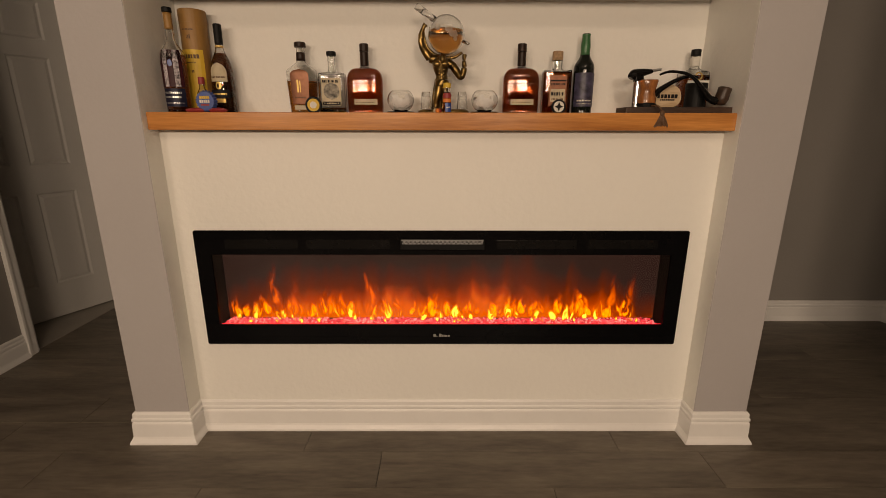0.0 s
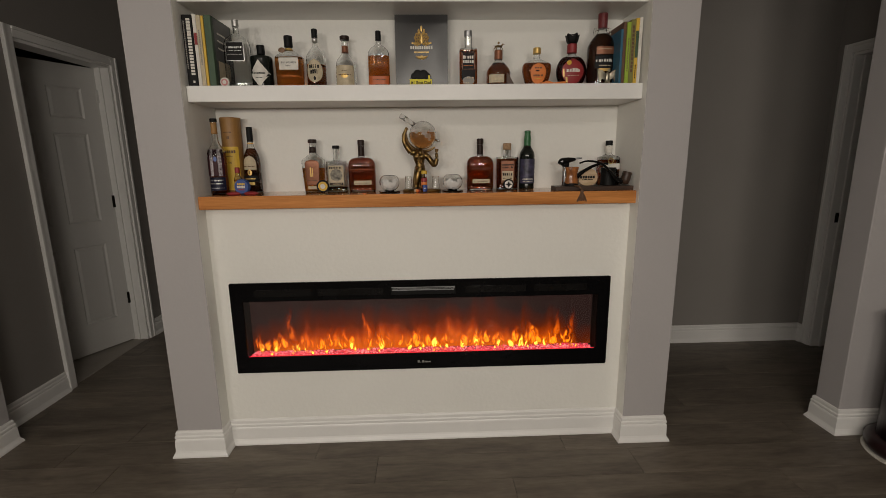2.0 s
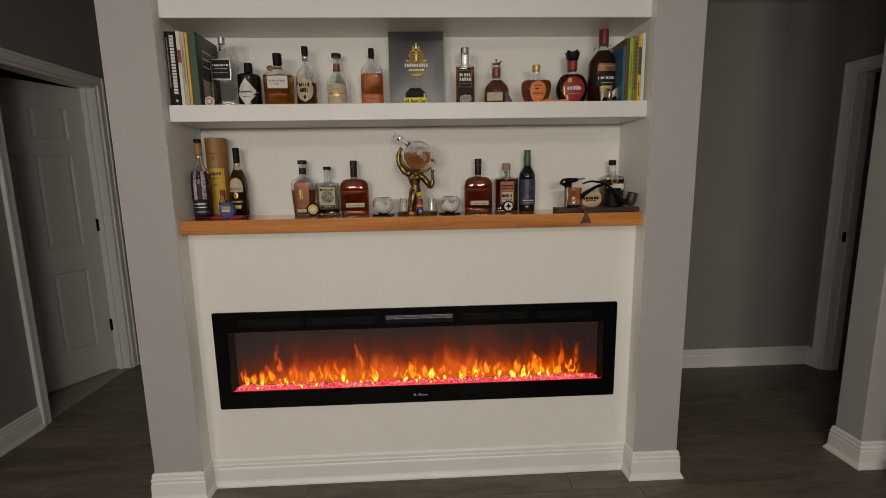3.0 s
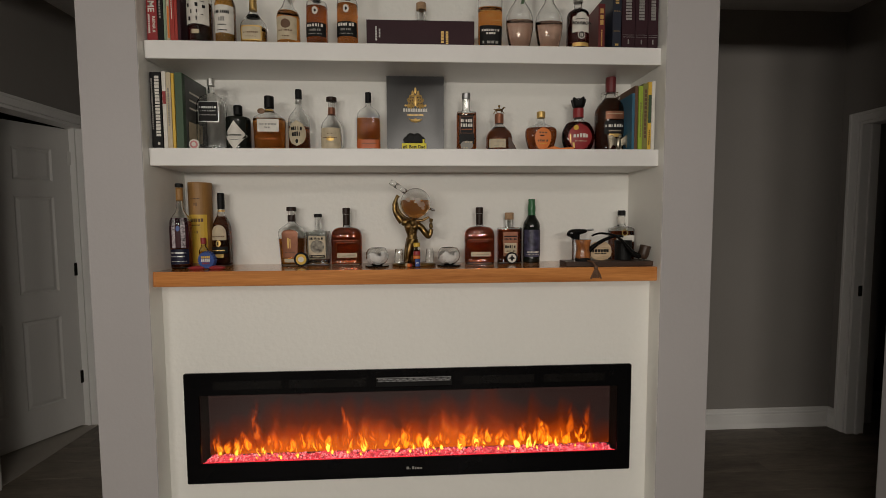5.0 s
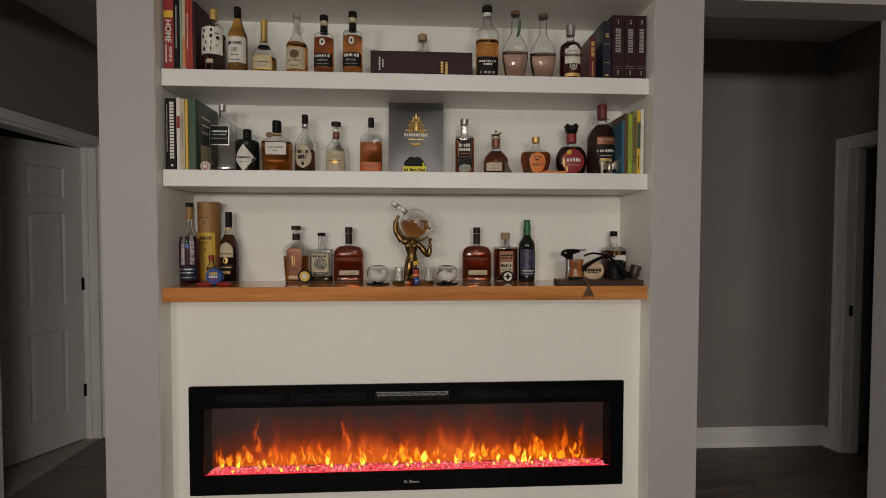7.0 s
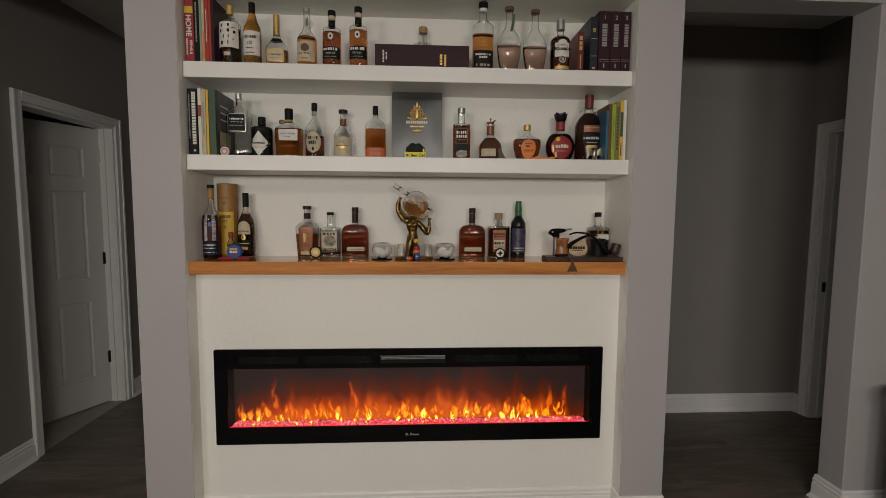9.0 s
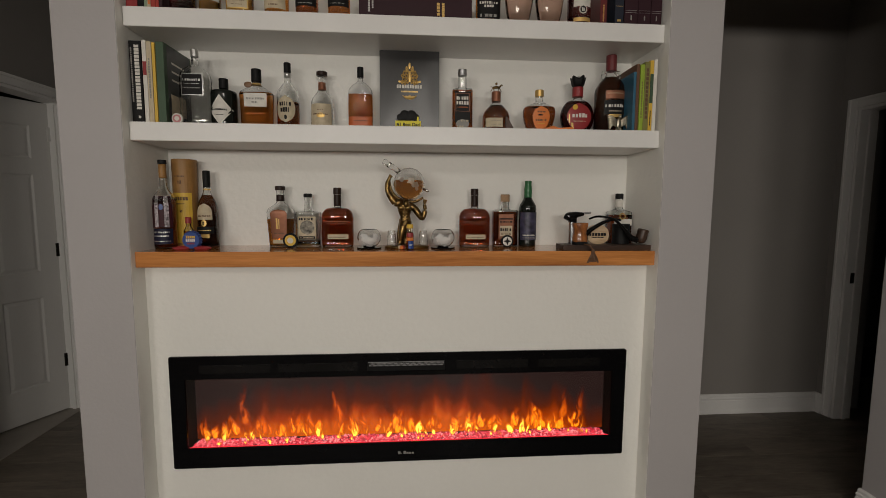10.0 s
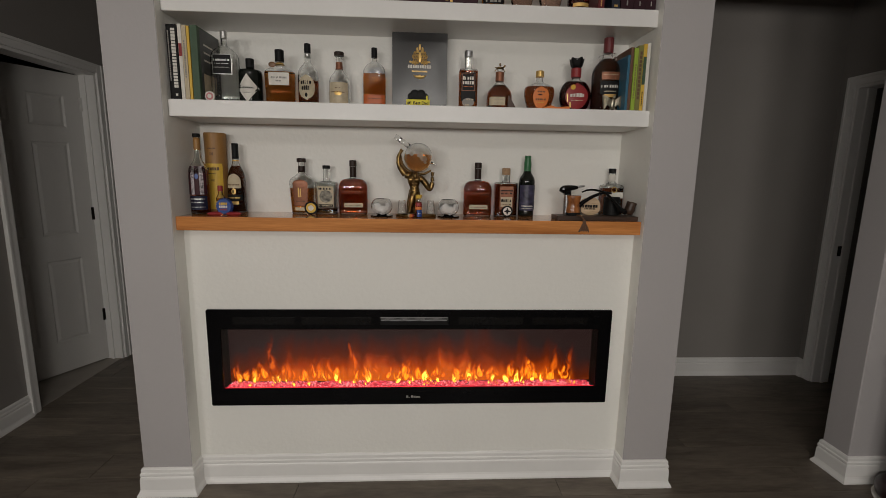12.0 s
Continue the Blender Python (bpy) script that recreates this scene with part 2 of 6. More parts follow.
def screen_nodes(tree, nodes, out):
    """The lit screen at the back of the fire: an orange haze that rises in plumes."""
    link = tree.links.new
    coords = nodes.new("ShaderNodeTexCoord")
    sep = nodes.new("ShaderNodeSeparateXYZ")
    link(coords.outputs["Generated"], sep.inputs[0])
    mapping = nodes.new("ShaderNodeMapping")
    mapping.inputs["Scale"].default_value = (13, 1, 3.2)
    link(coords.outputs["Object"], mapping.inputs["Vector"])
    n = nodes.new("ShaderNodeTexNoise")
    n.inputs["Scale"].default_value, n.inputs["Detail"].default_value, n.inputs["Distortion"].default_value = 1.0, 5, 0.7
    link(mapping.outputs[0], n.inputs["Vector"])
    h = nodes.new("ShaderNodeMath")  # the plumes lift the haze
    h.operation = "MULTIPLY_ADD"
    link(n.outputs[0], h.inputs[0])
    h.inputs[1].default_value = -0.75
    link(sep.outputs[2], h.inputs[2])
    ramp = nodes.new("ShaderNodeValToRGB")
    e = ramp.color_ramp.elements
    e[0].position, e[0].color = 0.0, (0.80, 0.125, 0.003, 1)
    e[1].position, e[1].color = 0.66, (0.027, 0.0135, 0.0115, 1)
    for p, c in ((0.15, (0.40, 0.044, 0.001, 1)), (0.33, (0.120, 0.015, 0.002, 1))):
        x = e.new(p)
        x.color = c
    away = nodes.new("ShaderNodeMath")  # the haze dies down towards both ends
    away.operation = "SUBTRACT"
    away.inputs[1].default_value = 0.5
    link(sep.outputs[0], away.inputs[0])
    away2 = nodes.new("ShaderNodeMath")
    away2.operation = "POWER"
    away2.inputs[1].default_value = 4
    link(away.outputs[0], away2.inputs[0])
    ends = nodes.new("ShaderNodeMath")
    ends.operation = "MULTIPLY_ADD"
    ends.inputs[1].default_value, ends.inputs[2].default_value = 7.0, 0.26
    link(away2.outputs[0], ends.inputs[0])
    shift = nodes.new("ShaderNodeMath")
    shift.operation = "ADD"
    link(ends.outputs[0], shift.inputs[1])
    link(h.outputs[0], shift.inputs[0])
    link(shift.outputs[0], ramp.inputs[0])
    emit = nodes.new("ShaderNodeEmission")
    emit.inputs[1].default_value = 0.85
    link(ramp.outputs[0], emit.inputs[0])
    link(emit.outputs[0], out.inputs[0])


def ember_nodes(tree, nodes, out):
    """Glass crystals; the red light from below is put in as their own emission."""
    link = tree.links.new
    geo = nodes.new("ShaderNodeNewGeometry")
    ramp = nodes.new("ShaderNodeValToRGB")
    e = ramp.color_ramp.elements
    e[0].position, e[0].color = 0.0, (0.34, 0.006, 0.018, 1)
    e[1].position, e[1].color = 1.0, (1.0, 0.36, 0.36, 1)
    x = e.new(0.6)
    x.color = (0.90, 0.045, 0.075, 1)
    link(geo.outputs["Random Per Island"], ramp.inputs[0])
    b = nodes.new("ShaderNodeBsdfPrincipled")
    b.inputs["Base Color"].default_value = (0.14, 0.04, 0.04, 1)
    b.inputs["Roughness"].default_value = 0.1
    link(ramp.outputs[0], b.inputs["Emission Color"])
    b.inputs["Emission Strength"].default_value = 1.05
    link(b.outputs[0], out.inputs[0])


WISP_COLOURS = ((0.60, 0.045, 0.001), (0.95, 0.12, 0.002), (1.0, 0.25, 0.006))
CORE_COLOURS = ((0.95, 0.12, 0.002), (1.0, 0.28, 0.006), (1.0, 0.62, 0.06))
FLAME_WISP = glow("flame_wisp", lambda tree, nodes, out: flame_nodes(tree, nodes, out, WISP_COLOURS, 1.3, 0.5, 40, 1.5))
FLAME_CORE = glow("flame_core", lambda tree, nodes, out: flame_nodes(tree, nodes, out, CORE_COLOURS, 2.0, 0.6, 52, 1.7))
SCREEN = glow("fire_screen", screen_nodes)
EMBER = glow("crystal", ember_nodes)


def strip_nodes(tree, nodes, out):
    emit = nodes.new("ShaderNodeEmission")
    emit.inputs[0].default_value, emit.inputs[1].default_value = (1.0, 0.03, 0.05, 1), 1.1
    tree.links.new(emit.outputs[0], out.inputs[0])


mat_strip = glow("red_light_strip", strip_nodes)

# ---- mesh helpers ----
def part(name, bm, material, parent=None, label="", smooth=False):
    """Links a bmesh as one mesh object under a thing or a part."""
    data = bpy.data.meshes.new(name)
    bm.to_mesh(data)
    bm.free()
    data.materials.append(material)
    if smooth:
        data.shade_smooth()
    ob = new(name, data)
    if parent:
        ob.parent = parent
    if label:
        tagged(ob, label)
    return ob


def thing(name, label, category, x=0.0, y=0.0, z=0.0, rz=0.0, group=""):
    ob = new(name)
    ob.matrix_world = pose(x, y, z, 0, 0, rz)
    ob.empty_display_size = 0.05
    return tagged(ob, label, category, group)


def box(x0, x1, y0, y1, z0, z1, bevel=0.0, bm=None):
    own = bm is None
    bm = bm or bmesh.new()
    r = bmesh.ops.create_cube(bm, size=1, matrix=Matrix.LocRotScale(((x0 + x1) / 2, (y0 + y1) / 2, (z0 + z1) / 2), None, (x1 - x0, y1 - y0, z1 - z0)))
    if bevel:
        edges = list({e for v in r["verts"] for e in v.link_edges})
        bmesh.ops.bevel(bm, geom=edges, offset=bevel, segments=2, profile=0.5, affect="EDGES")
    return bm


def structure(name, bm, material, label="", parent=None):
    ob = part(name, bm, material, parent)
    return tagged(ob, label, "", "", "" if parent else "structure")


def interp(shape, zf):
    for (z0, r0), (z1, r1) in zip(shape, shape[1:]):
        if z0 <= zf <= z1:
            return r0 + (r1 - r0) * (zf - z0) / max(z1 - z0, 1e-6)
    return shape[-1][1]


def ring(a, b, n, z, seg):
    pts = []
    for i in range(seg):
        t = 2 * math.pi * i / seg
        c, s = math.cos(t), math.sin(t)
        pts.append((a * math.copysign(abs(c) ** (2 / n), c), b * math.copysign(abs(s) ** (2 / n), s), z))
    return pts


def loft(sections, seg=28, bm=None, flip=False, caps=True):
    """A skin over sections (z, half width, half depth, squareness)."""
    bm = bm or bmesh.new()
    rings = [[bm.verts.new(p) for p in ring(a, b, n, z, seg)] for z, a, b, n in sections]
    for lo, hi in zip(rings, rings[1:]):
        for i in range(seg):
            q = [lo[i], lo[(i + 1) % seg], hi[(i + 1) % seg], hi[i]]
            bm.faces.new(q[::-1] if flip else q)
    if caps:
        bm.faces.new(rings[0] if flip else rings[0][::-1])
        bm.faces.new(rings[-1][::-1] if flip else rings[-1])
    return bm


def smooth_shape(shape, steps=5):
    """Rounds a silhouette by a curve through its points."""
    out = []
    n = len(shape)
    for i in range(n - 1):
        p0, p1, p2, p3 = shape[max(i - 1, 0)], shape[i], shape[i + 1], shape[min(i + 2, n - 1)]
        for k in range(steps):
            t = k / steps
            m1 = (p2[1] - p0[1]) / max(p2[0] - p0[0], 1e-6)
            m2 = (p3[1] - p1[1]) / max(p3[0] - p1[0], 1e-6)
            d = p2[0] - p1[0]
            lim = 3 * (p2[1] - p1[1]) / max(d, 1e-6)
            m1 = 0 if m1 * lim <= 0 else math.copysign(min(abs(m1), abs(lim)), lim)
            m2 = 0 if m2 * lim <= 0 else math.copysign(min(abs(m2), abs(lim)), lim)
            r = (2 * t ** 3 - 3 * t ** 2 + 1) * p1[1] + (t ** 3 - 2 * t ** 2 + t) * d * m1 + (-2 * t ** 3 + 3 * t ** 2) * p2[1] + (t ** 3 - t ** 2) * d * m2
            out.append((p1[0] + d * t, r))
    return out + [shape[-1]]


def text_mesh(words, size, material, parent, m, name="lettering", depth=0.0006):
    curve = bpy.data.curves.new(name, "FONT")
    curve.offset = size * 0.022
    curve.body, curve.size, curve.align_x, curve.align_y, curve.extrude = words, size, "CENTER", "CENTER", depth
    tmp = bpy.data.objects.new(name, curve)
    data = bpy.data.meshes.new_from_object(tmp)
    bpy.data.objects.remove(tmp)
    data.name = name
    data.materials.clear()
    data.materials.append(material)
    ob = new(name, data)
    ob.parent = parent
    ob.matrix_local = m
    return ob


FRONT = pose(0, 0, 0, 90, 0, 0)  # lettering that faces -y


def bars(bm, x0, x1, z0, z1, y, count, rng, upright=False):
    """A word that cannot be read: a row of plain blocks, 0.5 mm proud."""
    span = (z1 - z0) if upright else (x1 - x0)
    step = span / count
    for i in range(count):
        gap = step * rng.uniform(0.15, 0.3)
        if upright:
            box(x0, x1, y - 0.0005, y + 0.0005, z0 + i * step, z0 + (i + 1) * step - gap, 0, bm)
        else:
            box(x0 + i * step, x0 + (i + 1) * step - gap, y - 0.0005, y + 0.0005, z0, z1, 0, bm)
    return bm


class Body:
    """The outer skin of a bottle, for what is stuck onto it."""

    def __init__(self, w, h, shape, depth, n):
        self.w, self.h, self.depth, self.n = w, h, depth, n
        self.shape = smooth_shape(shape)

    def sections(self, inset=0.0, z0=0.0, z1=1.0):
        out = []
        zs = [z0] + [z for z, _ in self.shape if z0 < z < z1] + [z1]
        for zf in zs:
            r = interp(self.shape, zf) * self.w / 2
            thin = min(1.0, r / (self.w / 2 * 0.5))
            nn = 2 + (self.n - 2) * max(0.0, thin * 2 - 1)
            dd = 1 + (self.depth - 1) * max(0.0, thin * 2 - 1) if r < self.w / 2 * 0.5 else self.depth
            out.append((zf * self.h, max(r - inset, 0.0012), max(r * dd - inset, 0.0012), nn))
        return out

    def at(self, u, zf):
        """The place on the front at u (-1 to 1 of the half width)."""
        r = interp(self.shape, zf) * self.w / 2
        x = u * r
        n = self.n
        y = -(r * self.depth) * max(0.0, 1 - min(abs(u), 1) ** n) ** (1 / n)
        return x, y, zf * self.h

    def patch(self, u0, u1, z0, z1, proud=0.0006, bm=None, nx=8, nz=3, oval=False):
        bm = bm or bmesh.new()
        grid = []
        for j in range(nz + 1):
            row = []
            f = j / nz
            for i in range(nx + 1):
                u = u0 + (u1 - u0) * i / nx
                if oval:
                    k = math.sqrt(max(0.0, 1 - (2 * f - 1) ** 2))
                    mid = (u0 + u1) / 2
                    u = mid + (u - mid) * max(k, 0.03)
                x, y, z = self.at(u, z0 + (z1 - z0) * f)
                row.append(bm.verts.new((x * (1 + proud / self.w * 2), y - proud, z)))
            grid.append(row)
        for j in range(nz):
            for i in range(nx):
                bm.faces.new((grid[j][i], grid[j][i + 1], grid[j + 1][i + 1], grid[j + 1][i]))
        return bm

    def words(self, u0, u1, z0, z1, count, rng, proud=0.0013, bm=None):
        bm = bm or bmesh.new()
        step = (u1 - u0) / count
        for i in range(count):
            wide = 0.35 if rng.random() < 0.2 else rng.uniform(0.62, 0.86)
            self.patch(u0 + i * step, u0 + (i + wide) * step, z0, z0 + (z1 - z0) * rng.uniform(0.78, 1.0), proud, bm, 1, 1)
        return bm


def bottle(label, x, y, z, w, h, shape, glass=None, fill=0.0, drink=None, cap=None, depth=1.0, n=2.0, labels=(), words=(), neck=None, rz=0.0, seed=1, name="liquor_bottle", category="bottle", flutes=0):
    """shape: (height, width) steps, both as shares. cap: (material, from, to, width share). labels: (material, u0, u1, z0, z1, oval). words: (material, u0, u1, z0, z1, blocks)."""
    rng = random.Random(seed)
    root = thing(name, label, category, x, y, z, rz)
    body = Body(w, h, shape, depth, n)
    glass = glass or GLASS
    bm = loft(body.sections(), 90 if flutes else 28)
    for v in bm.verts:
        if flutes and 0.03 * h < v.co.z < 0.40 * h:
            k = 1 + 0.022 * abs(math.sin(flutes / 2 * math.atan2(v.co.y, v.co.x)))
            v.co.x, v.co.y = v.co.x * k, v.co.y * k
    if glass in (GLASS, GREEN_GLASS):
        loft(body.sections(0.003, 0.025, 0.995), bm=bm, flip=True)
    part("glass", bm, glass, root, smooth=True)
    if drink:
        part("drink", loft(body.sections(0.0024, 0.022, fill)), drink, root, "spirit inside the bottle", smooth=True)
    if cap:
        m, c0, c1, cw = cap
        r = w / 2 * cw
        part("cap", loft([(c0 * h, r, r, 2), (c0 * h + 0.001, r * 1.04, r * 1.04, 2), (c1 * h - 0.002, r * 1.04, r * 1.04, 2), (c1 * h, r * 0.9, r * 0.9, 2)], 20), m, root, smooth=False)
    if neck:
        m, c0, c1 = neck
        part("neck_band", loft([(a, b + 0.0008, c + 0.0008, d) for a, b, c, d in body.sections(0, c0, c1)], 20), m, root, smooth=True)
    layer = 0.0008
    for m, u0, u1, z0, z1, oval in labels:
        layer += 0.00035
        part("label", body.patch(u0, u1, z0, z1, layer, None, 10, 8 if oval else 3, oval), m, root, smooth=True)
    for m, u0, u1, z0, z1, count in words:
        layer += 0.00025
        part("print", body.words(u0, u1, z0, z1, count, rng, layer + 0.0003), m, root)
    return root


def book(x0, w, h, y0, z, cover, depth=0.15, label="hardback book standing on the shelf", marks=(), words=None, lean=0.0):
    root = thing("book", label, "book", x0, y0, z)
    t = 0.0025
    bm = box(0, w, 0, t, 0, h, 0.0008)
    box(0, t, t, depth, 0, h, 0, bm)
    box(w - t, w, t, depth, 0, h, 0, bm)
    part("cover", bm, cover, root)
    part("pages", box(t + 0.0003, w - t - 0.0003, t, depth - 0.004, 0.003, h - 0.003), PAGES, root)
    rng = random.Random(int(x0 * 1000))
    for m, u0, u1, f0, f1, count in marks:
        bm = bmesh.new()
        bars(bm, w * u0, w * u1, h * f0, h * f1, -0.0006, count, rng, True)
        part("print", bm, m, root)
    if lean:
        root.matrix_world = root.matrix_world @ pose(0, 0, 0, 0, lean, 0)
    return root


def tube(points, radii, seg=10, bm=None):
    """A round limb along points."""
    bm = bm or bmesh.new()
    pts = [Vector(p) for p in points]
    rings = []
    for i, p in enumerate(pts):
        d = (pts[min(i + 1, len(pts) - 1)] - pts[max(i - 1, 0)]).normalized()
        q = d.to_track_quat("Z", "Y").to_matrix()
        rings.append([bm.verts.new(p + q @ Vector((radii[i] * math.cos(2 * math.pi * k / seg), radii[i] * math.sin(2 * math.pi * k / seg), 0))) for k in range(seg)])
    for lo, hi in zip(rings, rings[1:]):
        for k in range(seg):
            bm.faces.new((lo[k], lo[(k + 1) % seg], hi[(k + 1) % seg], hi[k]))
    bm.faces.new(rings[0][::-1])
    bm.faces.new(rings[-1])
    return bm


def curve_points(ctrl, steps=6):
    out = []
    n = len(ctrl)
    for i in range(n - 1):
        p0, p1, p2, p3 = (np.array(ctrl[k]) for k in (max(i - 1, 0), i, i + 1, min(i + 2, n - 1)))
        for k in range(steps):
            t = k / steps
            out.append(tuple(0.5 * (2 * p1 + (p2 - p0) * t + (2 * p0 - 5 * p1 + 4 * p2 - p3) * t * t + (3 * p1 - p0 - 3 * p2 + p3) * t ** 3)))
    return out + [tuple(ctrl[-1])]


def ball(x, y, z, r, bm=None, squash=(1, 1, 1), seg=16):
    bm = bm or bmesh.new()
    bmesh.ops.create_uvsphere(bm, u_segments=seg, v_segments=seg // 2 + 2, radius=r, matrix=Matrix.LocRotScale((x, y, z), None, squash))
    return bm


# ---- large structure ----
FACE, BACK, NICHE, PANEL = 1.605, 1.745, 1.90, 1.690   # faces in depth
IN, OUT, JAMB = 0.986, 1.196, 2.105                      # faces across
INE = 0.989                                            # inner face of the east column
TOP, CEIL = 2.430, 2.80
MANTEL_Z, SHELF_Z, UPPER_Z = 1.255, 1.724, 2.119

structure("floor", box(-5, 5, -9.1, 4.2, -0.1, -0.004), FLOOR_BASE, "dark grey-brown wood plank floor")
structure("ceiling", box(-5, 5, -9.1, 4.2, CEIL, CEIL + 0.1), CEILING_PAINT, "pale painted ceiling")

# the column on each side of the fire, the wall above, and the wall ends beyond the openings
structure("wall_column_west", box(-OUT, -IN, FACE, 2.05, 0, TOP, 0.002), GREY_PAINT, "light grey painted wall beside the fireplace")
structure("wall_column_east", box(INE, OUT, FACE, 2.05, 0, TOP, 0.002), GREY_PAINT, "light grey painted wall beside the fireplace")
structure("wall_header_east", box(-OUT, 5, FACE, BACK, TOP, CEIL), GREY_PAINT, "light grey painted wall over the opening")
structure("wall_header_west", box(-5, -OUT, FACE, BACK, 2.55, CEIL), GREY_PAINT, "light grey painted wall over the opening")
structure("wall_niche_top", box(-OUT, OUT, BACK, 2.05, TOP, CEIL), GREY_PAINT, "painted wall over the shelves")
structure("wall_niche_back", box(-IN, INE, NICHE, 2.05, 1.0, TOP), WHITE_PAINT, "off-white back wall of the shelf niche")
structure("wall_end_west", box(-5, -JAMB, FACE, BACK, 0, 2.55, 0.004), GREY_PAINT, "grey painted wall end beside the opening")
structure("wall_end_east", box(JAMB, 5, FACE, BACK, 0, TOP, 0.004), GREY_PAINT, "grey painted wall end beside the opening")
# white lining of the niche's sides
for s, nm in ((-1, "wall_niche_west"), (1, "wall_niche_east")):
    edge = IN if s < 0 else INE
    a, b = sorted((s * edge, s * (edge - 0.0008)))
    structure(nm, box(a, b, FACE + 0.003, NICHE, 1.1972, TOP - 0.005), WHITE_PAINT, "off-white side of the shelf niche")
    structure(nm + "_low", box(a, b, FACE + 0.003, PANEL, 0, 1.1968), WHITE_PAINT, "off-white side of the fireplace recess")
structure("wall_niche_soffit", box(-IN, INE, FACE + 0.003, NICHE, TOP - 0.004, TOP - 0.0005), WHITE_PAINT, "off-white top of the shelf niche")
# the panel round the fire, with its opening
FX, FZ0, FZ1 = 0.88, 0.42, 0.81
bm = box(-IN, INE, PANEL, 1.75, 0, FZ0)
box(-IN, INE, PANEL, 1.75, FZ1, 1.1968, 0, bm)
box(-IN, -FX, PANEL, 1.75, FZ0, FZ1, 0, bm)
box(FX, INE, PANEL, 1.75, FZ0, FZ1, 0, bm)
structure("wall_fire_panel", bm, WHITE_PAINT, "off-white textured wall panel around the fireplace")

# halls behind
structure("wall_hall_east", box(0.06, 3.2, 2.79, 2.9, 0, CEIL), SHADED_GREY_PAINT, "grey hall wall, darkened for poor light")
structure("wall_hall_divide", box(-0.06, 0.06, 2.05, 4.0, 0, CEIL), SHADED_GREY_PAINT, "grey hall wall")
structure("wall_hall_west", box(-2.25, -0.06, 3.6, 3.72, 0, CEIL), SHADED_GREY_PAINT, "grey hall wall, darkened for poor light")
WX = -2.25
DY0, DY1, DH = 2.345, 3.140, 2.095
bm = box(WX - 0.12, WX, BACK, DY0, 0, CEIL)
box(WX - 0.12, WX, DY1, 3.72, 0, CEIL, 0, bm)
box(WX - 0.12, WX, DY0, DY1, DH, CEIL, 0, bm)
structure("wall_door_west", bm, SHADED_GREY_PAINT, "grey hall wall with a doorway, darkened for poor light")
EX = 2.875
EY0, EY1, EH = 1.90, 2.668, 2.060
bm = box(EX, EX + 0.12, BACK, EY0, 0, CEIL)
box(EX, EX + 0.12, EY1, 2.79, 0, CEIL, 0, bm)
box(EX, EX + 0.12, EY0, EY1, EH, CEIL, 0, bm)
structure("wall_door_east", bm, SHADED_GREY_PAINT, "grey hall wall with a doorway, darkened for poor light")
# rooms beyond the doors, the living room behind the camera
structure("wall_room_west", box(-5, -4.9, BACK, 4.2, 0, CEIL), SHADED_GREY_PAINT, "plain wall of the dark room beyond")
structure("wall_room_far", box(-5, 5, 4.1, 4.2, 0, CEIL), SHADED_GREY_PAINT, "plain wall of the dark room beyond")
structure("wall_room_east", box(4.9, 5, BACK, 4.2, 0, CEIL), SHADED_GREY_PAINT, "plain wall of the dark room beyond")
structure("wall_living_west", box(-5, -4.9, -5.5, FACE, 0, CEIL), GREY_PAINT, "grey painted living room wall")
structure("wall_living_east", box(4.9, 5, -5.5, FACE, 0, CEIL), GREY_PAINT, "grey painted living room wall")
structure("wall_living_south", box(2.6, 5, -5.6, -5.5, 0, CEIL), GREY_PAINT, "grey painted living room wall")
# unseen unlit room, added to give the fire glass something dark to reflect
structure("wall_living_far", box(-5, 2.6, -9.1, -9.0, 0, CEIL), SHADED_GREY_PAINT, "plain wall of an unseen unlit room added behind")
structure("wall_living_return", box(2.6, 2.7, -9.0, -5.6, 0, CEIL), SHADED_GREY_PAINT, "plain wall of an unseen unlit room added behind")
structure("wall_living_west_far", box(-5, -4.9, -9.0, -5.5, 0, CEIL), SHADED_GREY_PAINT, "plain wall of an unseen unlit room added behind")
structure("floor_room_west", box(-4.9, WX - 0.01, BACK, 4.1, -0.003, 0.003), TILE, "pale floor of the room beyond the door")


# ---- baseboards ----
def baseboard(name, pts, height=0.133, flip=1):
    """A moulded skirting along a line of corners; it stands proud on the line's right side."""
    prof = [(0.0, height), (0.004, height), (0.009, height - 0.008), (0.009, height - 0.022), (0.013, height - 0.027), (0.013, height - 0.036),
            (0.010, height - 0.040), (0.013, height - 0.046), (0.014, height - 0.052), (0.015, 0.03), (0.018, 0.022), (0.026, 0.008), (0.027, 0.0), (0.0, 0.0)]
    bm = bmesh.new()
    P = [Vector((*p, 0)) for p in pts]
    rows = []
    for i, p in enumerate(P):
        dirs = []
        if i > 0:
            dirs.append((P[i] - P[i - 1]).normalized())
        if i < len(P) - 1:
            dirs.append((P[i + 1] - P[i]).normalized())
        ns = [Vector((d.y, -d.x, 0)) for d in dirs]
        nrm = sum(ns, Vector()).normalized()
        k = 1 / max(nrm.dot(ns[0]), 0.3)
        rows.append([bm.verts.new(p + nrm * k * d + Vector((0, 0, z))) for d, z in prof])
    m = len(prof)
    for lo, hi in zip(rows, rows[1:]):
        for j in range(m):
            bm.faces.new((lo[j], lo[(j + 1) % m], hi[(j + 1) % m], hi[j]))
    bm.faces.new(rows[0])
    bm.faces.new(rows[-1][::-1])
    bmesh.ops.recalc_face_normals(bm, faces=bm.faces[:])
    return structure(name, bm, TRIM_PAINT, "white moulded baseboard")


